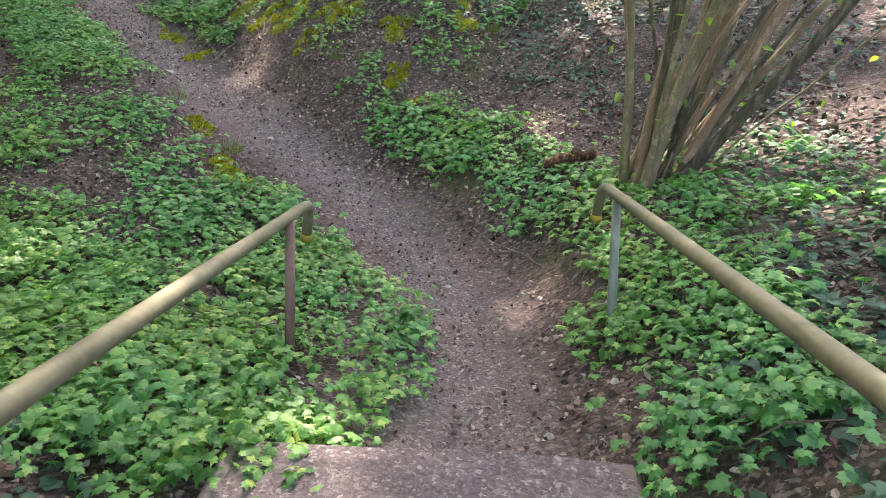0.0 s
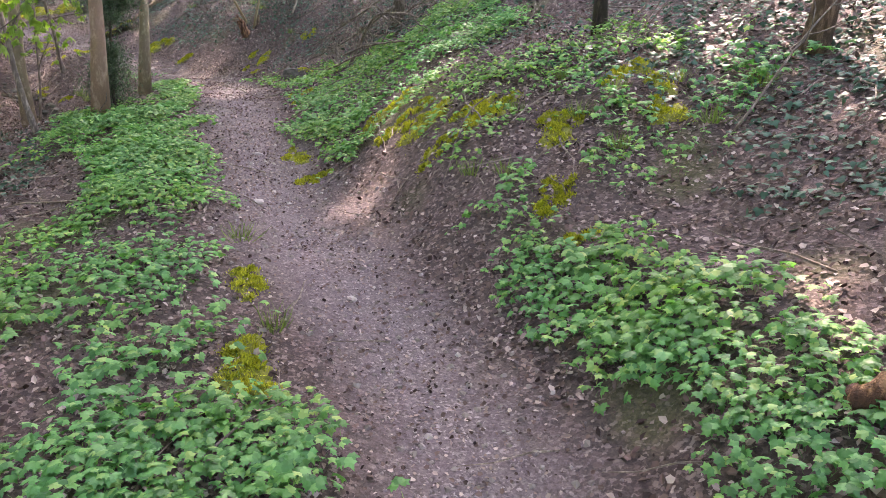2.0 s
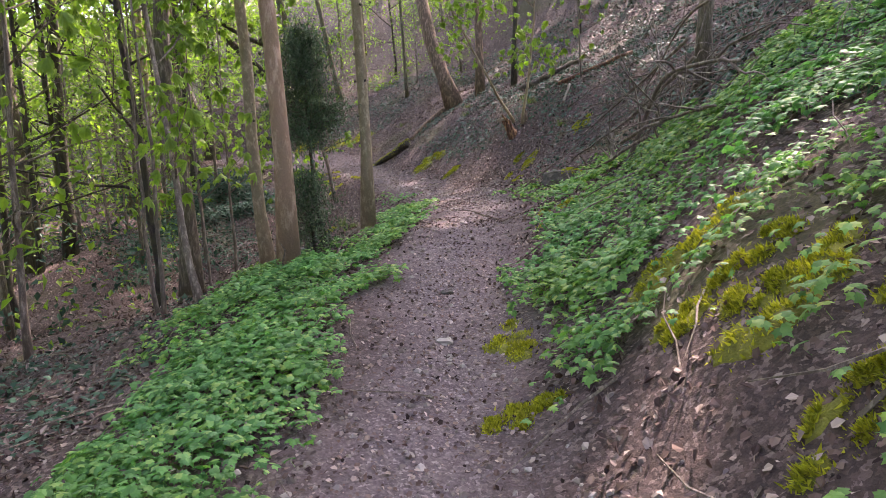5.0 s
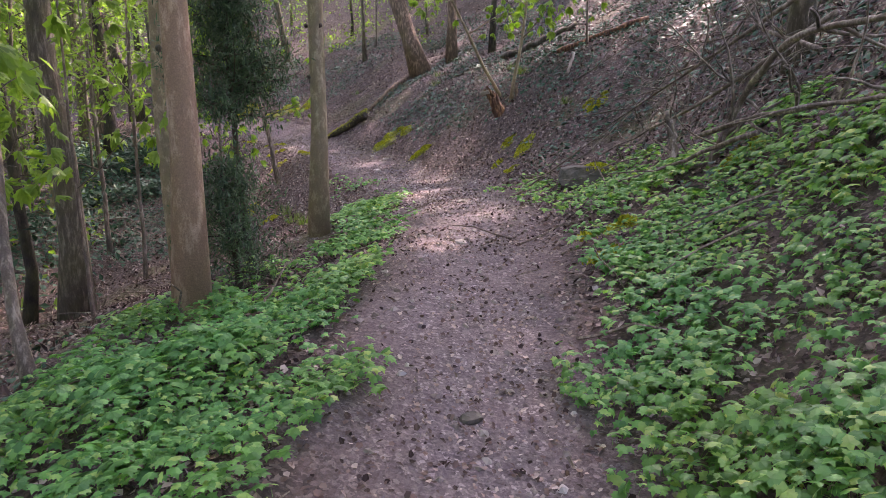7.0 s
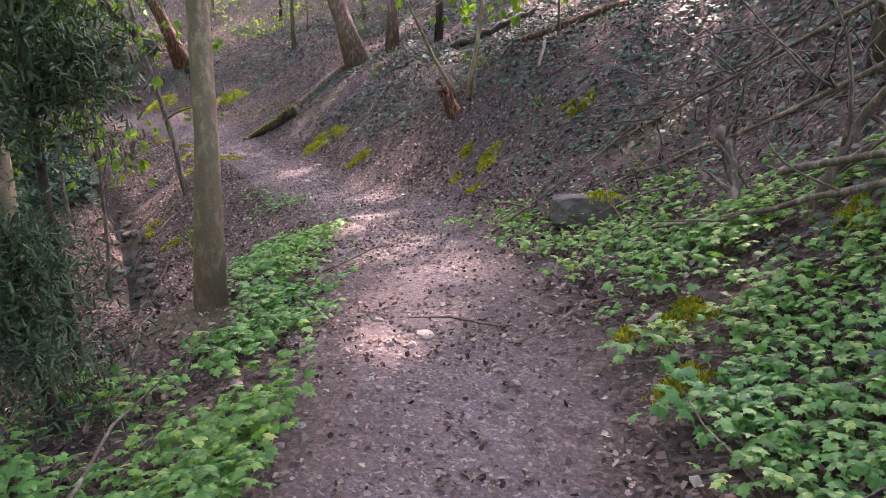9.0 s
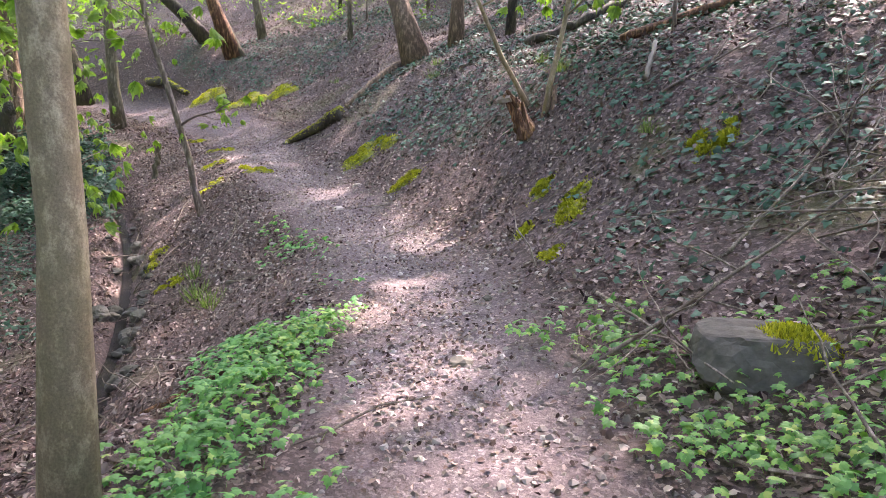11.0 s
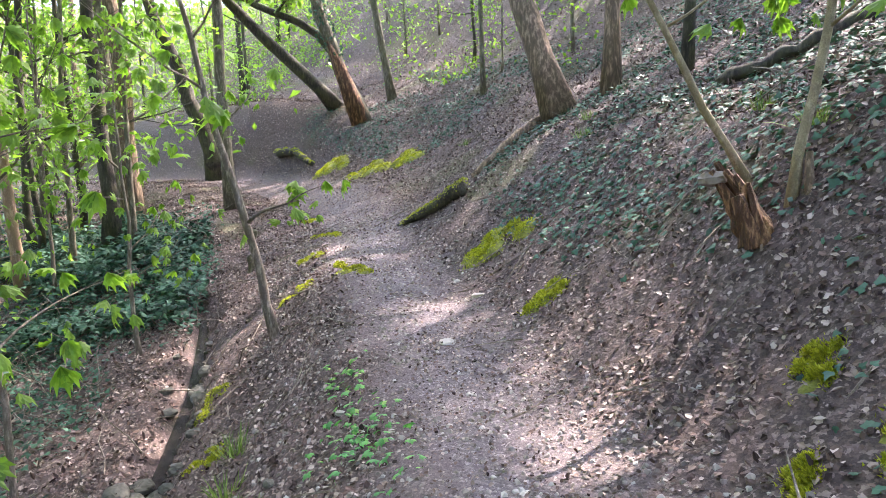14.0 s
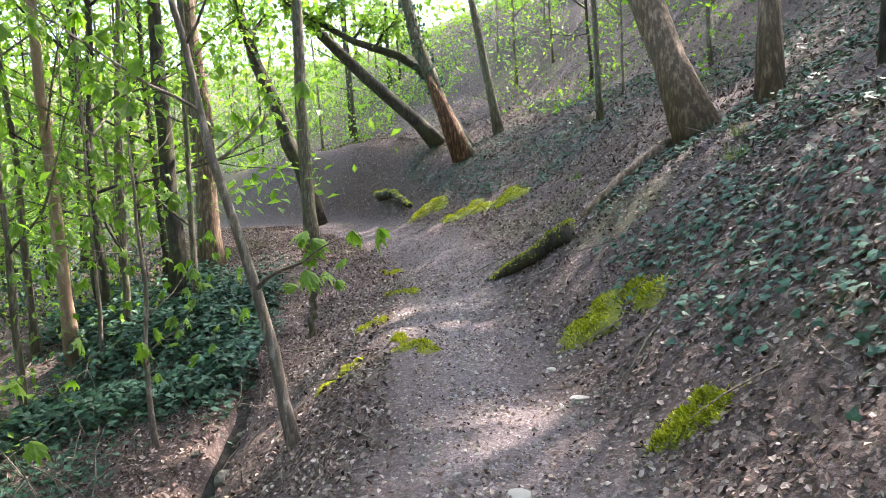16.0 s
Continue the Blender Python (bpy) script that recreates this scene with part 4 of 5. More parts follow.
# ---- grass tufts ----
def grass_tuft(x, y, seed, blades=60, tall=0.2):
    rng = np.random.default_rng(seed)
    z = ground_at(x, y)
    b = rng.normal(0, 0.045, (blades, 2))
    at = np.stack([b[:, 0], b[:, 1], np.zeros(blades)], 1)
    up = np.stack([b[:, 0] * 9 + rng.normal(0, 0.2, blades), b[:, 1] * 9 + rng.normal(0, 0.2, blades), np.ones(blades)], 1)
    shape = (np.array([(-0.02, 0, 0), (0.02, 0, 0), (-0.015, 0.06, 0.55), (0.015, 0.06, 0.55), (0, 0.3, 0.95)]), np.array([(0, 1, 3), (0, 3, 2), (2, 3, 4)]))
    ob = new("grass_tuft", scatter("grass_tuft", shape, at, tall * rng.uniform(0.5, 1.3, blades), up, rng.uniform(0, 6.3, blades), rng.normal(0, 0.2, blades), GRASS))
    ob.location = (x, y, z - 0.005)
    return tagged(ob, "fresh green grass tuft on the slope", "grass", "grass tufts")


for k, (x, y) in enumerate([(-12.34, 13.67), (-12.88, 13.91), (-11.91, 13.58), (-1.25, 7.60), (-1.54, 7.69), (-0.85, 8.28), (-0.46, 7.90), (0.14, 8.19), (-1.13, 8.85), (-0.15, 8.76), (-2.03, 5.75), (-2.90, 6.59), (-10.19, 16.85), (-10.94, 17.54), (-8.54, 15.62), (-13.81, 18.59),
                          (-14.28, 19.14), (-18.41, 20.18), (-0.65, 8.57), (0.45, 8.58), (-1.43, 8.37)]):
    grass_tuft(x, y, 400 + k, 70, 0.2 if k < 3 else 0.14)


# ---- far undergrowth ----
def undergrowth(name, count, zones, seed, size, lift, mat, label, box):
    x, y, u, rng = sprinkle(count, zones, seed, box, 0.6, 1.6)
    bush = np.clip(waves(x, y, 1.3, seed + 7) + 0.55, 0.05, 1.5)
    at = np.stack([x, y, height(x, y) + lift * bush * rng.uniform(0.03, 1, len(x))], 1)
    up = rng.normal(0, 0.5, (len(x), 3)) + (0, 0, 1)
    tagged(new(name, scatter(name, FOLDED, at, size * rng.uniform(0.5, 1.4, len(x)), up, rng.uniform(0, 6.3, len(x)), rng.normal(-0.2, 0.4, len(x)), mat)), label, "undergrowth", kind="stuff")


undergrowth("undergrowth", 90000, [(10, 75, -30, -4.6, 0.5), (27, 46, -9, -4.0, 0.9), (24, 60, 5, 18, 0.1)], 601, 0.12, 1.1, IVY, "dark leafy undergrowth on the slope below the path", (-60, -5, -6, 20))
undergrowth("spring_undergrowth", 260000, [(20, 75, -30, -5.0, 0.3), (12, 24, -30, -6, 0.3), (44, 75, 2.5, 30, 0.4), (34, 60, 4.5, 16, 0.6), (28, 46, -9, -4.4, 0.4)], 602, 0.12, 5.0, SPRING, "bright green spring leaves of low bushes", (-65, -6, -6, 34))


x, y, u, rng = sprinkle(420000, [(42, 110, -40, 45, 0.3), (6, 60, 9, 40, 0.1), (34, 60, 6, 40, 0.2), (6, 60, -45, -13, 0.3)], 603, (-85, 16, -30, 52), 0.7, 3.0)
at = np.stack([x, y, height(x, y) + rng.uniform(0.5, 11, len(x))], 1)
tagged(new("far_woods", scatter("far_woods", FOLDED, at, 0.34 * rng.uniform(0.5, 1.4, len(x)), rng.normal(0, 0.6, (len(x), 3)) + (0, 0, 1), rng.uniform(0, 6.3, len(x)), rng.normal(-0.2, 0.5, len(x)), CANOPY)), "light green foliage of the wood far off", "woods", kind="stuff")


# ---- footbridge ----
def box_bm(size, edge=0.01, cuts=0, rough=0.0, seed=0):
    bm = bmesh.new()
    bmesh.ops.create_cube(bm, size=1.0, matrix=Matrix.Diagonal((*size, 1)))
    bmesh.ops.bevel(bm, geom=bm.edges[:], offset=edge, segments=2, affect="EDGES")
    return bm


def bm_mesh(name, bm, mat, smooth=False):
    me = bpy.data.meshes.new(name)
    bm.to_mesh(me)
    bm.free()
    me.materials.append(mat)
    for p in me.polygons:
        p.use_smooth = smooth
    return me


def stone_mesh(name, size, seed, mat, sub=3):
    bm = bmesh.new()
    bmesh.ops.create_icosphere(bm, subdivisions=sub, radius=1.0)
    off = Vector((seed * 3.1, seed * 1.7, 0))
    for v in bm.verts:
        d = 1 + 0.38 * noise.noise(v.co * 1.1 + off) + 0.12 * noise.noise(v.co * 3.7 + off)
        v.co = Vector((v.co.x * size[0], v.co.y * size[1], max(v.co.z, -0.55) * size[2])) * d
    return bm_mesh(name, bm, mat, False)


bridge = thing("footbridge", 0.17, -1.53, -0.06, "worn concrete slab of a small footbridge, earth trodden on it", "footbridge")
bridge.rotation_euler = (radians(-1.6), radians(-6.6), radians(1.5))
part("slab", bm_mesh("slab", box_bm((1.5, 7.0, 0.22), 0.02), CONCRETE), bridge)


def earth_crust(length, width, seed):
    """Soil trodden onto the slab, thin and ragged at its rim."""
    a, b = np.meshgrid(np.linspace(-1, 1, 26), np.linspace(-1, 1, 120))
    x, y = a.ravel() * width / 2, b.ravel() * length / 2
    rim = np.clip((1 - np.abs(a.ravel())) * 5 + waves(x, y, 0.3, seed), 0, 1)
    z = 0.106 + 0.014 * rim + 0.006 * waves(x, y, 0.12, seed + 1) * rim
    i, j = np.meshgrid(np.arange(119), np.arange(25), indexing="ij")
    q = (i * 26 + j).ravel()
    return np.stack([x, y, z], 1), np.stack([q, q + 1, q + 27, q + 26], 1)


crust = raw_mesh("earth_crust", *earth_crust(6.98, 1.46, 15), SOIL, True)
crust.attributes.new("trodden", "FLOAT", "POINT").data.foreach_set("value", np.ones(len(crust.vertices), np.float32))
part("earth_crust", crust, bridge, "dark earth trodden onto the slab")


def handrail(side, elbow, near, foot, top, post_mat, label):
    """A pipe rail that turns down at its end, on a welded post."""
    e, n = np.array(elbow), np.array(near)
    way = (n - e) / np.linalg.norm(n - e)
    back = e + way * 6.0
    th = thing("handrail", foot[0], foot[1], foot[2] - 0.15, label, "handrail", "handrails of the footbridge")
    o = np.array(th.location)
    down = np.array([0.02 * side, 0.03, -1.0])
    pts = [back, e + way * 3, e + way * 0.12, e + way * 0.05 + down * 0.006, e + way * 0.01 + down * 0.03, e + down * 0.07, e + down * 0.2]
    part("rail", raw_mesh("rail", *tube(np.array(pts) - o, np.full(7, 0.03), 14), RAIL_PAINT, True), th)
    part("end_cap", raw_mesh("end_cap", *tube(np.array([e + down * 0.185, e + down * 0.225]) - o, (0.034, 0.033), 14), YELLOW_LICHEN, True), th, "yellow lichen covered rail end")
    for k, shift in enumerate((0.0, 3.1, 5.2)):
        f, t = np.array(foot) + way * shift - (0, 0, 0.15 if k == 0 else -0.02), np.array(top) + way * shift
        part("post", raw_mesh("post", *tube(np.array([f, (f + t) / 2, t]) - o, (0.024, 0.024, 0.024), 10), post_mat, True), th)


YELLOW_LICHEN = plain_material("yellow_lichen", (0.2, 0.16, 0.02), (0.42, 0.34, 0.05), 0.9, 60)
POST_GREEN = plain_material("faded_green_post", (0.10, 0.13, 0.10), (0.2, 0.24, 0.19), 0.7, 40, 0.3, 0.002)
handrail(-1, (-0.78, 3.48, 0.293), (-0.78, 1.02, 0.64), (-0.64, 2.75, -0.23), (-0.765, 3.02, 0.35), RUST, "green pipe handrail dulled by algae, on a rusty brown post")
handrail(1, (0.872, 3.81, 0.593), (0.87, 1.11, 0.93), (0.93, 2.9, -0.04), (0.87, 3.42, 0.63), POST_GREEN, "green pipe handrail dulled by algae, on a pale green post")


# ---- coppiced hazel by the bridge ----
def coppice(x, y, stems, seed):
    rng = np.random.default_rng(seed)
    z = ground_at(x, y) - 0.08
    th = thing("coppice_shrub", x, y, z, "multi-stemmed coppiced shrub with many bare brown poles", "shrub")
    for k in range(stems):
        thick = k % 3 == 0
        a = rng.uniform(-0.9, 1.7)
        lean = -0.02 + 0.55 * (k / stems) ** 1.6 + rng.normal(0, 0.09)
        b = np.array([rng.normal(0.009 * k, 0.07), rng.normal(0.006 * k, 0.1), 0])
        p = crooked(b, (math.cos(a * 0.45) * lean, math.sin(a * 0.45) * lean * 0.7, 1.0), rng.uniform(2.6, 5.0), 12, 0.05 if thick else 0.075, rng)
        r = rng.uniform(0.03, 0.048) if thick else rng.uniform(0.007, 0.022)
        part("stem", raw_mesh("stem", *tube(p, np.linspace(r * 1.15, r * 0.4, 13), 9, 0.07, seed + k), (BARK_SMOOTH, BARK_TAN, BARK_GREY)[k % 4 % 3], True), th)
    n = 110
    at = np.stack([rng.normal(0.35, 0.5, n), rng.normal(0.1, 0.5, n), rng.uniform(0.1, 2.2, n)], 1)
    part("young_leaf_cluster", scatter("young_leaf_cluster", OVAL, at, 0.07 * rng.uniform(0.6, 1.3, n), rng.normal(0, 0.5, (n, 3)) + (0, 0, 1), rng.uniform(0, 6.3, n), rng.normal(-0.4, 0.3, n), SPRING), th)["kind"] = "stuff"


coppice(1.3, 4.68, 32, 31)


# ---- fallen wood ----
def limb_thing(name, pts, r0, r1, mat, label, category, twigs=0, seed=0, moss=False, group=""):
    """A fallen limb through the given bends (x, y, height over the ground)."""
    rng = np.random.default_rng(seed)
    p = np.array([(x, y, ground_at(x, y) + h) for x, y, h in pts])
    t, tt = np.linspace(0, 1, len(p)), np.linspace(0, 1, max(10, 4 * len(p)))
    q = np.stack([np.interp(tt, t, p[:, c]) for c in range(3)], 1)
    q[1:-1] = (q[:-2] + 2 * q[1:-1] + q[2:]) / 4 + rng.normal(0, r0 * 0.25, (len(q) - 2, 3))
    o = q[0]
    th = thing(name, *o, label, category, group)
    part("stem", raw_mesh("stem", *tube(q - o, np.linspace(r0, r1, len(q)), 9, 0.1, seed), mat, True), th)
    L = np.linalg.norm(q[-1] - q[0])
    for k in range(twigs):
        i = rng.integers(2, len(q) - 1)
        tw = crooked(q[i] - o, (q[i] - q[i - 2]) / L + rng.normal(0, 0.16, 3) + (0, 0, 0.03), L * rng.uniform(0.2, 0.5), 6, 0.17, rng, -0.03)
        part("side_twig", raw_mesh("side_twig", *tube(tw, np.linspace(r1 * 0.8 + 0.003, 0.002, 7), 5), mat, True), th)
    if moss:
        n = 1500
        i = rng.integers(0, len(q), n)
        rr = np.interp(i, [0, len(q) - 1], [r0, r1])
        a = rng.normal(0, 0.7, n)
        d = (q[-1] - q[0]) / L
        side = np.cross(d, (0, 0, 1))
        side /= np.linalg.norm(side)
        nn = side * np.sin(a)[:, None] + np.array([0, 0, 1.0]) * np.cos(a)[:, None]
        at = q[i] - o + nn * rr[:, None] + d * rng.uniform(-0.5, 0.5, n)[:, None] * L / len(q)
        part("moss_fuzz", scatter("moss_fuzz", BLADE, at, 0.03 * rng.uniform(0.5, 1.4, n), nn + rng.normal(0, 0.5, nn.shape), rng.uniform(0, 6.3, n), rng.normal(0, 0.4, n), MOSS), th, "yellow green moss on its top")["kind"] = "stuff"
    return th


limb_thing("fallen_log", [(-16.65, 17.68, 0.02), (-16.1, 17.9, 0.1), (-15.65, 18.07, 0.12)], 0.05, 0.12, BARK_DARK, "short mossy fallen log beside the path", "log", moss=True, seed=1)
limb_thing("fallen_log", [(-16.1, 18.6, 0.03), (-15.98, 19.2, 0.06), (-15.9, 20.0, 0.06)], 0.06, 0.09, BARK_BROWN, "long grey fallen log running up the bank", "log", seed=2)
limb_thing("fallen_log", [(-9.6, 17.0, 0.06), (-9.2, 17.3, 0.07), (-8.5, 17.9, 0.1)], 0.05, 0.045, ROTTEN, "reddish rotten fallen log on the bank", "log", seed=3)
limb_thing("fallen_log", [(-12.2, 18.9, 0.04), (-11.5, 19.25, 0.08), (-11.2, 20.1, 0.1)], 0.08, 0.05, BARK_DARK, "dark fallen log among dead leaves", "log", seed=4)
limb_thing("fallen_log", [(-27.0, 19.6, 0.15), (-26.0, 19.75, 0.2), (-24.6, 19.6, 0.1)], 0.12, 0.07, BARK_DARK, "mossy fallen trunk over dark hollow bank", "log", moss=True, seed=5)
limb_thing("dead_stick", [(-8.86, 16.11, 0.03), (-8.97, 16.48, 0.1)], 0.024, 0.02, PALE_WOOD, "pale bare piece of dead wood", "stick", seed=6)
limb_thing("dead_stick", [(-9.5, 11.95, 0.03), (-9.4, 12.3, 0.03), (-9.35, 12.7, 0.04)], 0.018, 0.012, ROTTEN, "dark red brown stick on dead leaves", "stick", seed=7)
limb_thing("dead_stick", [(0.72, 5.3, 0.06), (0.9, 5.27, 0.12), (1.1, 5.35, 0.07)], 0.05, 0.04, ROTTEN, "reddish rotten log end under herbs", "stick", seed=8)
limb_thing("dead_stick", [(-17.9, 15.65, -0.05), (-17.75, 15.68, 0.3), (-17.65, 15.7, 0.62)], 0.05, 0.045, BARK_GREY, "short upright dead stake beside the path", "stake", seed=9)
for k, (a, b, h) in enumerate([((-7.6, 13.2), (-6.3, 14.6), 0.5), ((-8.0, 14.0), (-6.9, 13.1), 0.15), ((-19.5, 12.6), (-16.8, 13.2), 0.25), ((-18.2, 12.1), (-16.0, 12.9), 0.2), ((0.3, 8.0), (1.2, 9.3), 0.5), ((-1.2, 8.6), (-0.3, 9.8), 0.12),
                               ((-17.2, 12.6), (-15.6, 13.3), 0.2), ((-19.8, 13.0), (-18.0, 13.1), 0.4), ((-16.6, 12.4), (-15.0, 12.6), 0.3), ((-20.4, 12.2), (-18.4, 12.4), 0.5), ((-7.4, 14.3), (-7.0, 15.5), 0.15), ((-8.6, 15.9), (-7.4, 16.6), 0.1)]):
    limb_thing("dead_branch", [(*a, 0.04), ((a[0] + b[0]) / 2, (a[1] + b[1]) / 2, h * 0.7), (*b, h)], 0.011, 0.004, TWIG, "thin dry dead branch lying on the slope", "branch", 5, 40 + k, group="dead branches")

# brushwood heap above the path
for k, (pts, r0, r1, tw) in enumerate([([(-5.35, 12.5, 0.0), (-5.2, 12.6, 0.35), (-4.8, 12.3, 0.62), (-4.2, 11.8, 0.5), (-3.7, 11.4, 0.3)], 0.027, 0.014, 9), ([(-5.5, 12.6, 0.25), (-5.0, 12.2, 0.3), (-4.4, 11.7, 0.25), (-3.8, 11.2, 0.15)], 0.02, 0.011, 7),
                                       ([(-5.75, 12.75, 0.02), (-5.8, 12.9, 0.25), (-5.9, 13.0, 0.5)], 0.035, 0.025, 3), ([(-4.6, 12.5, 0.5), (-5.6, 12.9, 0.45), (-6.6, 13.2, 0.3)], 0.02, 0.006, 10), ([(-4.8, 12.8, 0.75), (-5.8, 13.2, 0.7), (-6.8, 13.6, 0.45)], 0.018, 0.005, 10),
                                       ([(-4.9, 12.1, 0.2), (-5.7, 12.5, 0.15), (-6.5, 12.9, 0.05)], 0.018, 0.006, 8), ([(-4.5, 13.0, 0.9), (-5.1, 13.3, 1.0), (-6.0, 13.9, 0.5)], 0.018, 0.006, 10), ([(-4.7, 12.6, 0.3), (-5.2, 12.9, 0.75), (-5.4, 13.2, 1.25)], 0.02, 0.006, 8)]):
    limb_thing("brushwood_branch", pts, r0, r1, TWIG, "crooked bare dead branch in a brushwood heap", "branch", tw, 100 + k, group="brushwood heap")


def hanging_roots(x0, y0, x1, y1, count, seed):
    """Dry roots and stalks hanging over the dark lip of the bank."""
    rng = np.random.default_rng(seed)
    for k in range(count):
        f = rng.uniform(0, 1)
        x, y = x0 + (x1 - x0) * f + rng.normal(0, 0.15), y0 + (y1 - y0) * f + rng.normal(0, 0.2)
        z = ground_at(x, y)
        p = crooked((0, 0, rng.uniform(0.0, 0.35)), (rng.normal(0, 0.35), rng.normal(-0.6, 0.3), rng.uniform(0.0, 0.9)), rng.uniform(0.5, 1.1), 8, 0.16, rng, -0.22)
        ob = new("dry_stalk", raw_mesh("dry_stalk", *tube(p, np.linspace(0.006, 0.002, 9), 4), TWIG, True))
        ob.location = (x, y, z - 0.02)
        tagged(ob, "dry stalk hanging over the bank", "stalk", "dry stalks")


hanging_roots(-6.9, 14.9, -4.6, 13.4, 70, 71)
hanging_roots(-4.6, 13.2, -2.4, 11.6, 22, 72)


# ---- broken stump with split wood ----
def broken_stump(x, y):
    rng = np.random.default_rng(5)
    th = thing("tree_stump", x, y, ground_at(x, y) - 0.08, "broken rotten stump, split open and orange brown", "stump")
    for k in range(9):
        a = k * 0.7
        b = np.array([0.07 * math.cos(a), 0.07 * math.sin(a), 0])
        p = crooked(b, (-0.45 + 0.1 * rng.normal(), -0.1 + 0.1 * rng.normal(), 1.0), rng.uniform(0.3, 0.62), 5, 0.05, rng)
        part("splinter", raw_mesh("splinter", *tube(p, np.linspace(0.06, rng.uniform(0.012, 0.04), 6), 6, 0.25, k), ROTTEN, False), th)
    p = crooked((-0.2, -0.05, 0.4), (-1, -0.15, -0.1), 0.17, 4, 0.03, rng)
    part("cut_piece", raw_mesh("cut_piece", *tube(p, (0.035, 0.045, 0.045, 0.04, 0.035), 7, 0.2, 3), PALE_WOOD, False), th, "pale freshly split wood")
    p = crooked((0.28, 0.1, 0.0), (-0.25, 0.05, 1), 0.55, 5, 0.04, rng)
    part("splinter", raw_mesh("splinter", *tube(p, np.linspace(0.05, 0.022, 6), 7, 0.2, 8), BARK_BROWN, False), th)


broken_stump(-10.2, 16.3)


# ---- mossy rock and stones ----
def boulder_mesh(name, size, seed, mat):
    """A block with broken flat faces and worn edges."""
    bm = bmesh.new()
    bmesh.ops.create_icosphere(bm, subdivisions=4, radius=1.0)
    rng = np.random.default_rng(seed)
    cuts = [(Vector((0, 0, 1)), 0.62), (Vector((0.1, -1, 0.25)).normalized(), 0.66), (Vector((-1, -0.1, 0.1)).normalized(), 0.72), (Vector((1, 0.15, 0.1)).normalized(), 0.75)]
    cuts += [(Vector(rng.normal(0, 1, 3)).normalized(), rng.uniform(0.68, 0.85)) for _ in range(7)]
    for v in bm.verts:
        for way, far in cuts:
            over = v.co.dot(way) - far
            if over > 0:
                v.co -= way * over * 0.93
        v.co += v.co.normalized() * (0.05 * noise.noise(v.co * 3.1) + 0.025 * noise.noise(v.co * 9.0))
        v.co = Vector((v.co.x * size[0], v.co.y * size[1], v.co.z * size[2]))
    return bm_mesh(name, bm, mat, False)


rock = thing("rock", -6.93, 13.42, ground_at(-6.93, 13.42) + 0.04, "grey green boulder with moss on top at the bank's foot", "rock")
rock.rotation_euler = (0, 0, 0.45)
part("boulder", boulder_mesh("boulder", (0.34, 0.22, 0.18), 4, STONE), rock)
rng = np.random.default_rng(9)
n = 2600
b = np.stack([rng.normal(0.15, 0.07, n), rng.normal(0.0, 0.06, n)], 1)
part("moss_fuzz", scatter("moss_fuzz", BLADE, np.stack([b[:, 0], b[:, 1], 0.125 - 2.0 * (b[:, 0] - 0.12) ** 2 - 2.0 * b[:, 1] ** 2], 1), 0.026 * rng.uniform(0.5, 1.4, n), rng.normal(0, 0.4, (n, 3)) + (0, 0, 1), rng.uniform(0, 6.3, n), rng.normal(0, 0.4, n), MOSS),
     rock, "bright yellow green moss")["kind"] = "stuff"
pebbles = [stone_mesh("path_stone", (0.06, 0.045, 0.026), 11 + k, STONE if k < 2 else CHIPS, 2) for k in range(4)]
x, y, u, rng = sprinkle(900, [(9, 34, -0.8, 0.7, 0.17), (23, 33, -1.8, 0.8, 0.22), (19.8, 20.4, -0.2, 0.3, 0.9)], 88, (-20, 2, 1, 20), 0.3, 0.6)
for k, (a, b) in enumerate(zip(x, y)):
    ob = new("path_stone", pebbles[k % 4])
    s = rng.uniform(0.35, 1.25)
    ob.matrix_world = pose(a, b, ground_at(a, b) + 0.003, 0, 0, rng.uniform(0, 360)) @ Matrix.Diagonal((s, s, s, 1))
    tagged(ob, "small grey stone bedded in the path", "stone", "stones in the path")


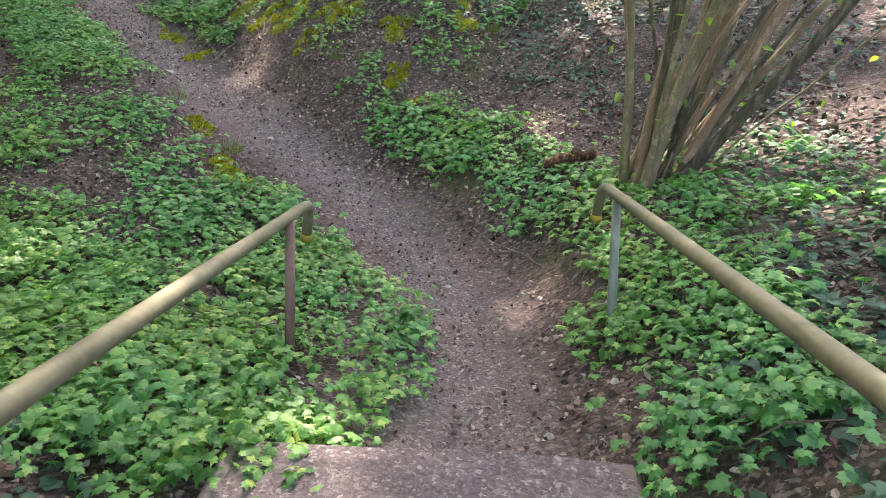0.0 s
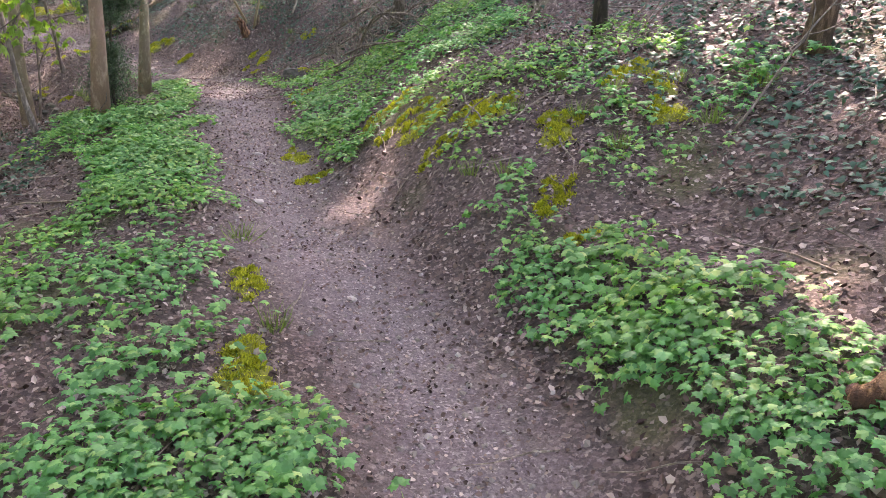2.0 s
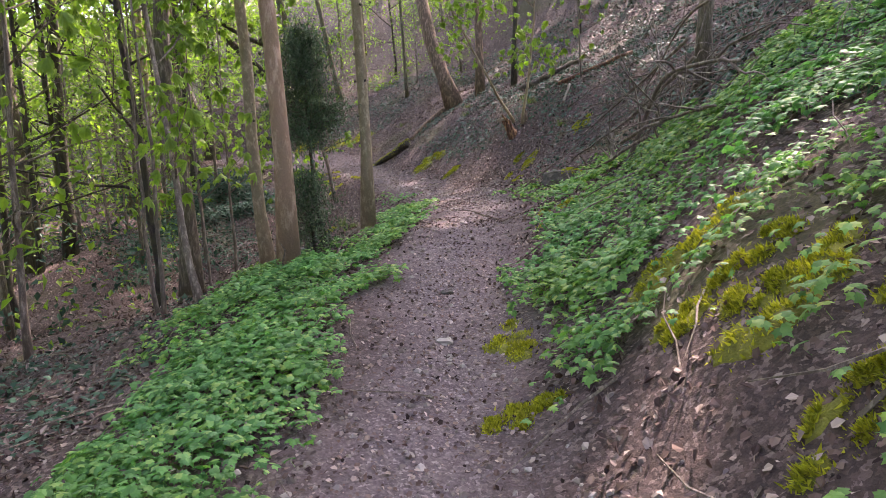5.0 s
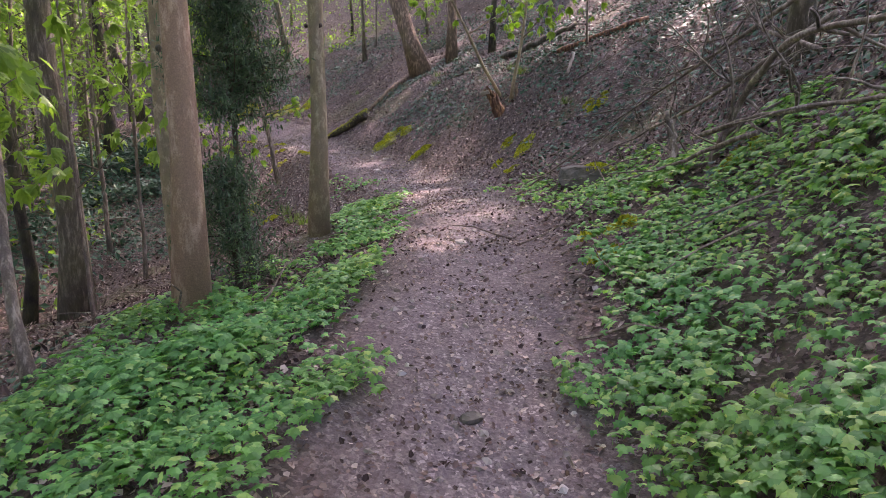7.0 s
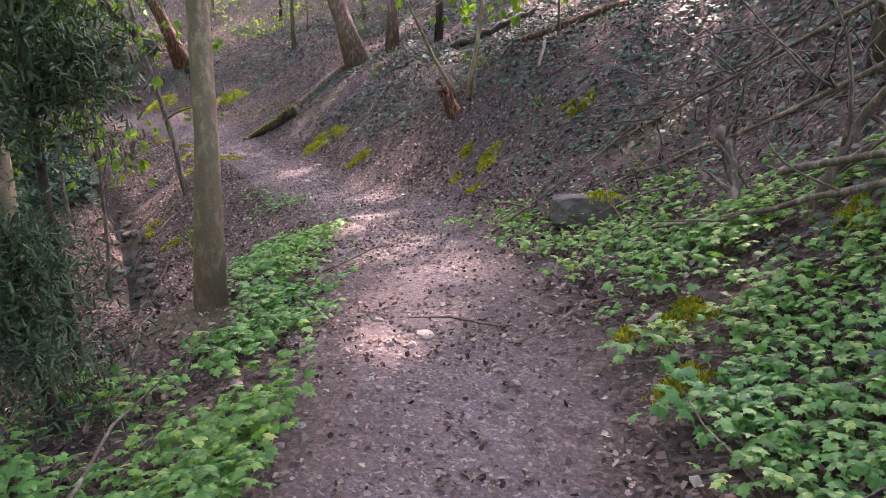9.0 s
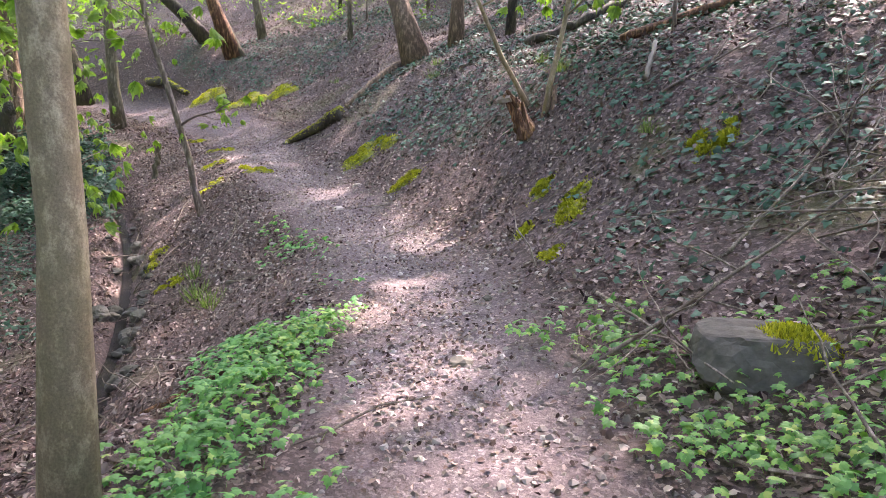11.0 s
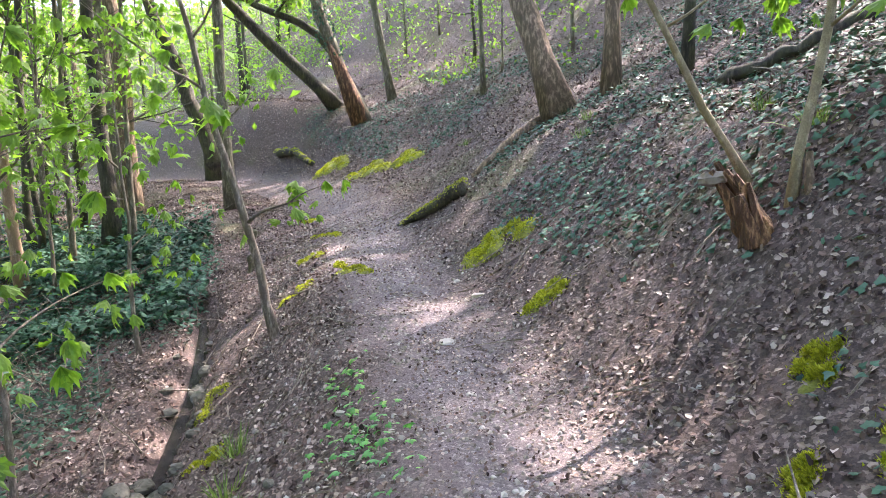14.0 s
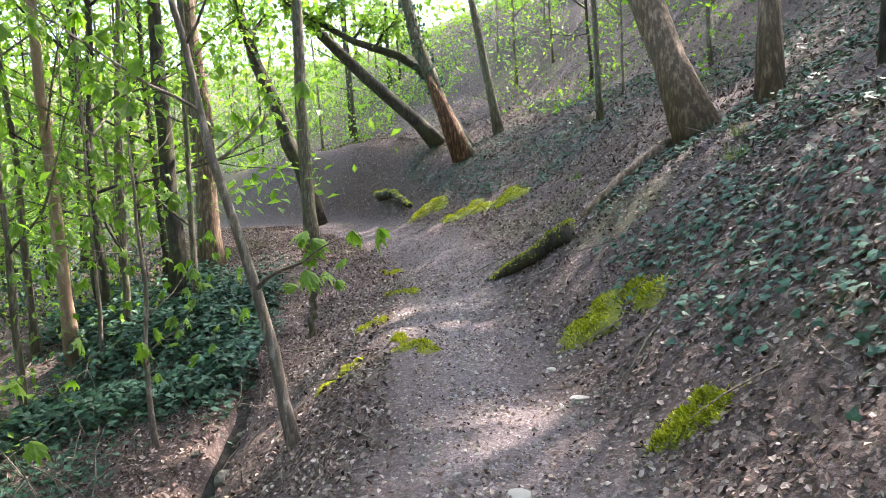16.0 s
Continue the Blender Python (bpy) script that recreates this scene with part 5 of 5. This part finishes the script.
# ---- dark conifer by the brown tree ----
def conifer(x, y, height, seed, label, start=0.12):
    rng = np.random.default_rng(seed)
    th = thing("yew_bush", x, y, ground_at(x, y) - 0.05, label, "conifer")
    axis = crooked((0, 0, 0), (0.02, 0, 1), height, 10, 0.02, rng)
    part("trunk", raw_mesh("trunk", *tube(axis, np.linspace(0.03, 0.006, 11), 8), BARK_DARK, True), th)
    at, ups = [], []
    for k in range(int(34 * height)):
        h = start + (0.98 - start) * rng.uniform(0, 1)
        base = axis[0] + (axis[-1] - axis[0]) * h
        a = rng.uniform(0, 6.283)
        L = (0.62 * (1 - h) ** 0.7 + 0.08) * rng.uniform(0.6, 1.15) * max(height, 1.9) / 2.4
        limb = crooked(base, (math.cos(a), math.sin(a), rng.uniform(0.1, 0.7)), L, 6, 0.1, rng, -0.02)
        part("branch", raw_mesh("branch", *tube(limb, np.linspace(0.008, 0.002, 7), 4), BARK_DARK, True), th)
        for q in limb[1:]:
            m = 32
            at.append(q + rng.normal(0, 0.08, (m, 3)))
            ups.append(rng.normal(0, 0.7, (m, 3)) + (math.cos(a) * 0.3, math.sin(a) * 0.3, 0.8))
    at, ups = np.vstack(at), np.vstack(ups)
    shape = (np.array([(-0.1, 0, 0), (0.1, 0, 0), (0.08, 0.7, 0.1), (-0.08, 0.7, 0.1), (0, 1, 0.05)]), np.array([(0, 1, 2), (0, 2, 3), (3, 2, 4)]))
    part("crown", scatter("crown", shape, at, 0.042 * rng.uniform(0.5, 1.4, len(at)), ups, rng.uniform(0, 6.3, len(at)), rng.normal(0.2, 0.5, len(at)), YEW), th)


conifer(-7.98, 10.3, 2.5, 61, "young dark green conifer beside the trees", 0.48)
conifer(-7.8, 10.1, 1.0, 62, "low dark conifer bush at a trunk's foot", 0.05)


# ---- stream ----
sx = np.linspace(-10.7, -17.2, 60)
sy = np.interp(-sx, [10.7, 12.3, 13.4, 14.6, 15.8, 17.2], [12.0, 12.75, 13.3, 13.85, 14.35, 14.8])
sz = height(sx, sy) + 0.035
wv = np.concatenate([np.stack([sx, sy - 0.075, sz], 1), np.stack([sx, sy + 0.075, sz], 1)])
wi = np.arange(59)
tagged(new("water", raw_mesh("water", wv, np.stack([wi, wi + 60, wi + 61, wi + 1], 1), WATER, True)), "dark shallow trickle of water in a ditch", "water", kind="structure")

# mossy stones along the trickle
bank_stones = [stone_mesh("stream_stone", (0.11, 0.08, 0.06), 31 + k, DARK_STONE if k % 2 else STONE, 3) for k in range(4)]
rng = np.random.default_rng(91)
for k in range(34):
    a = rng.uniform(-17.0, -11.2)
    b = float(np.interp(-a, [10.7, 12.3, 13.4, 14.6, 15.8, 17.2], [12.0, 12.75, 13.3, 13.85, 14.35, 14.8])) + rng.choice((-1, 1)) * rng.uniform(0.08, 0.3)
    f = rng.uniform(0.4, 1.3)
    ob = new("stream_stone", bank_stones[k % 4])
    ob.matrix_world = pose(a, b, ground_at(a, b) + 0.01, 0, 0, rng.uniform(0, 360)) @ Matrix.Diagonal((f, f, f, 1))
    tagged(ob, "dark wet stone at the edge of the trickle", "stone", "stones of the trickle")
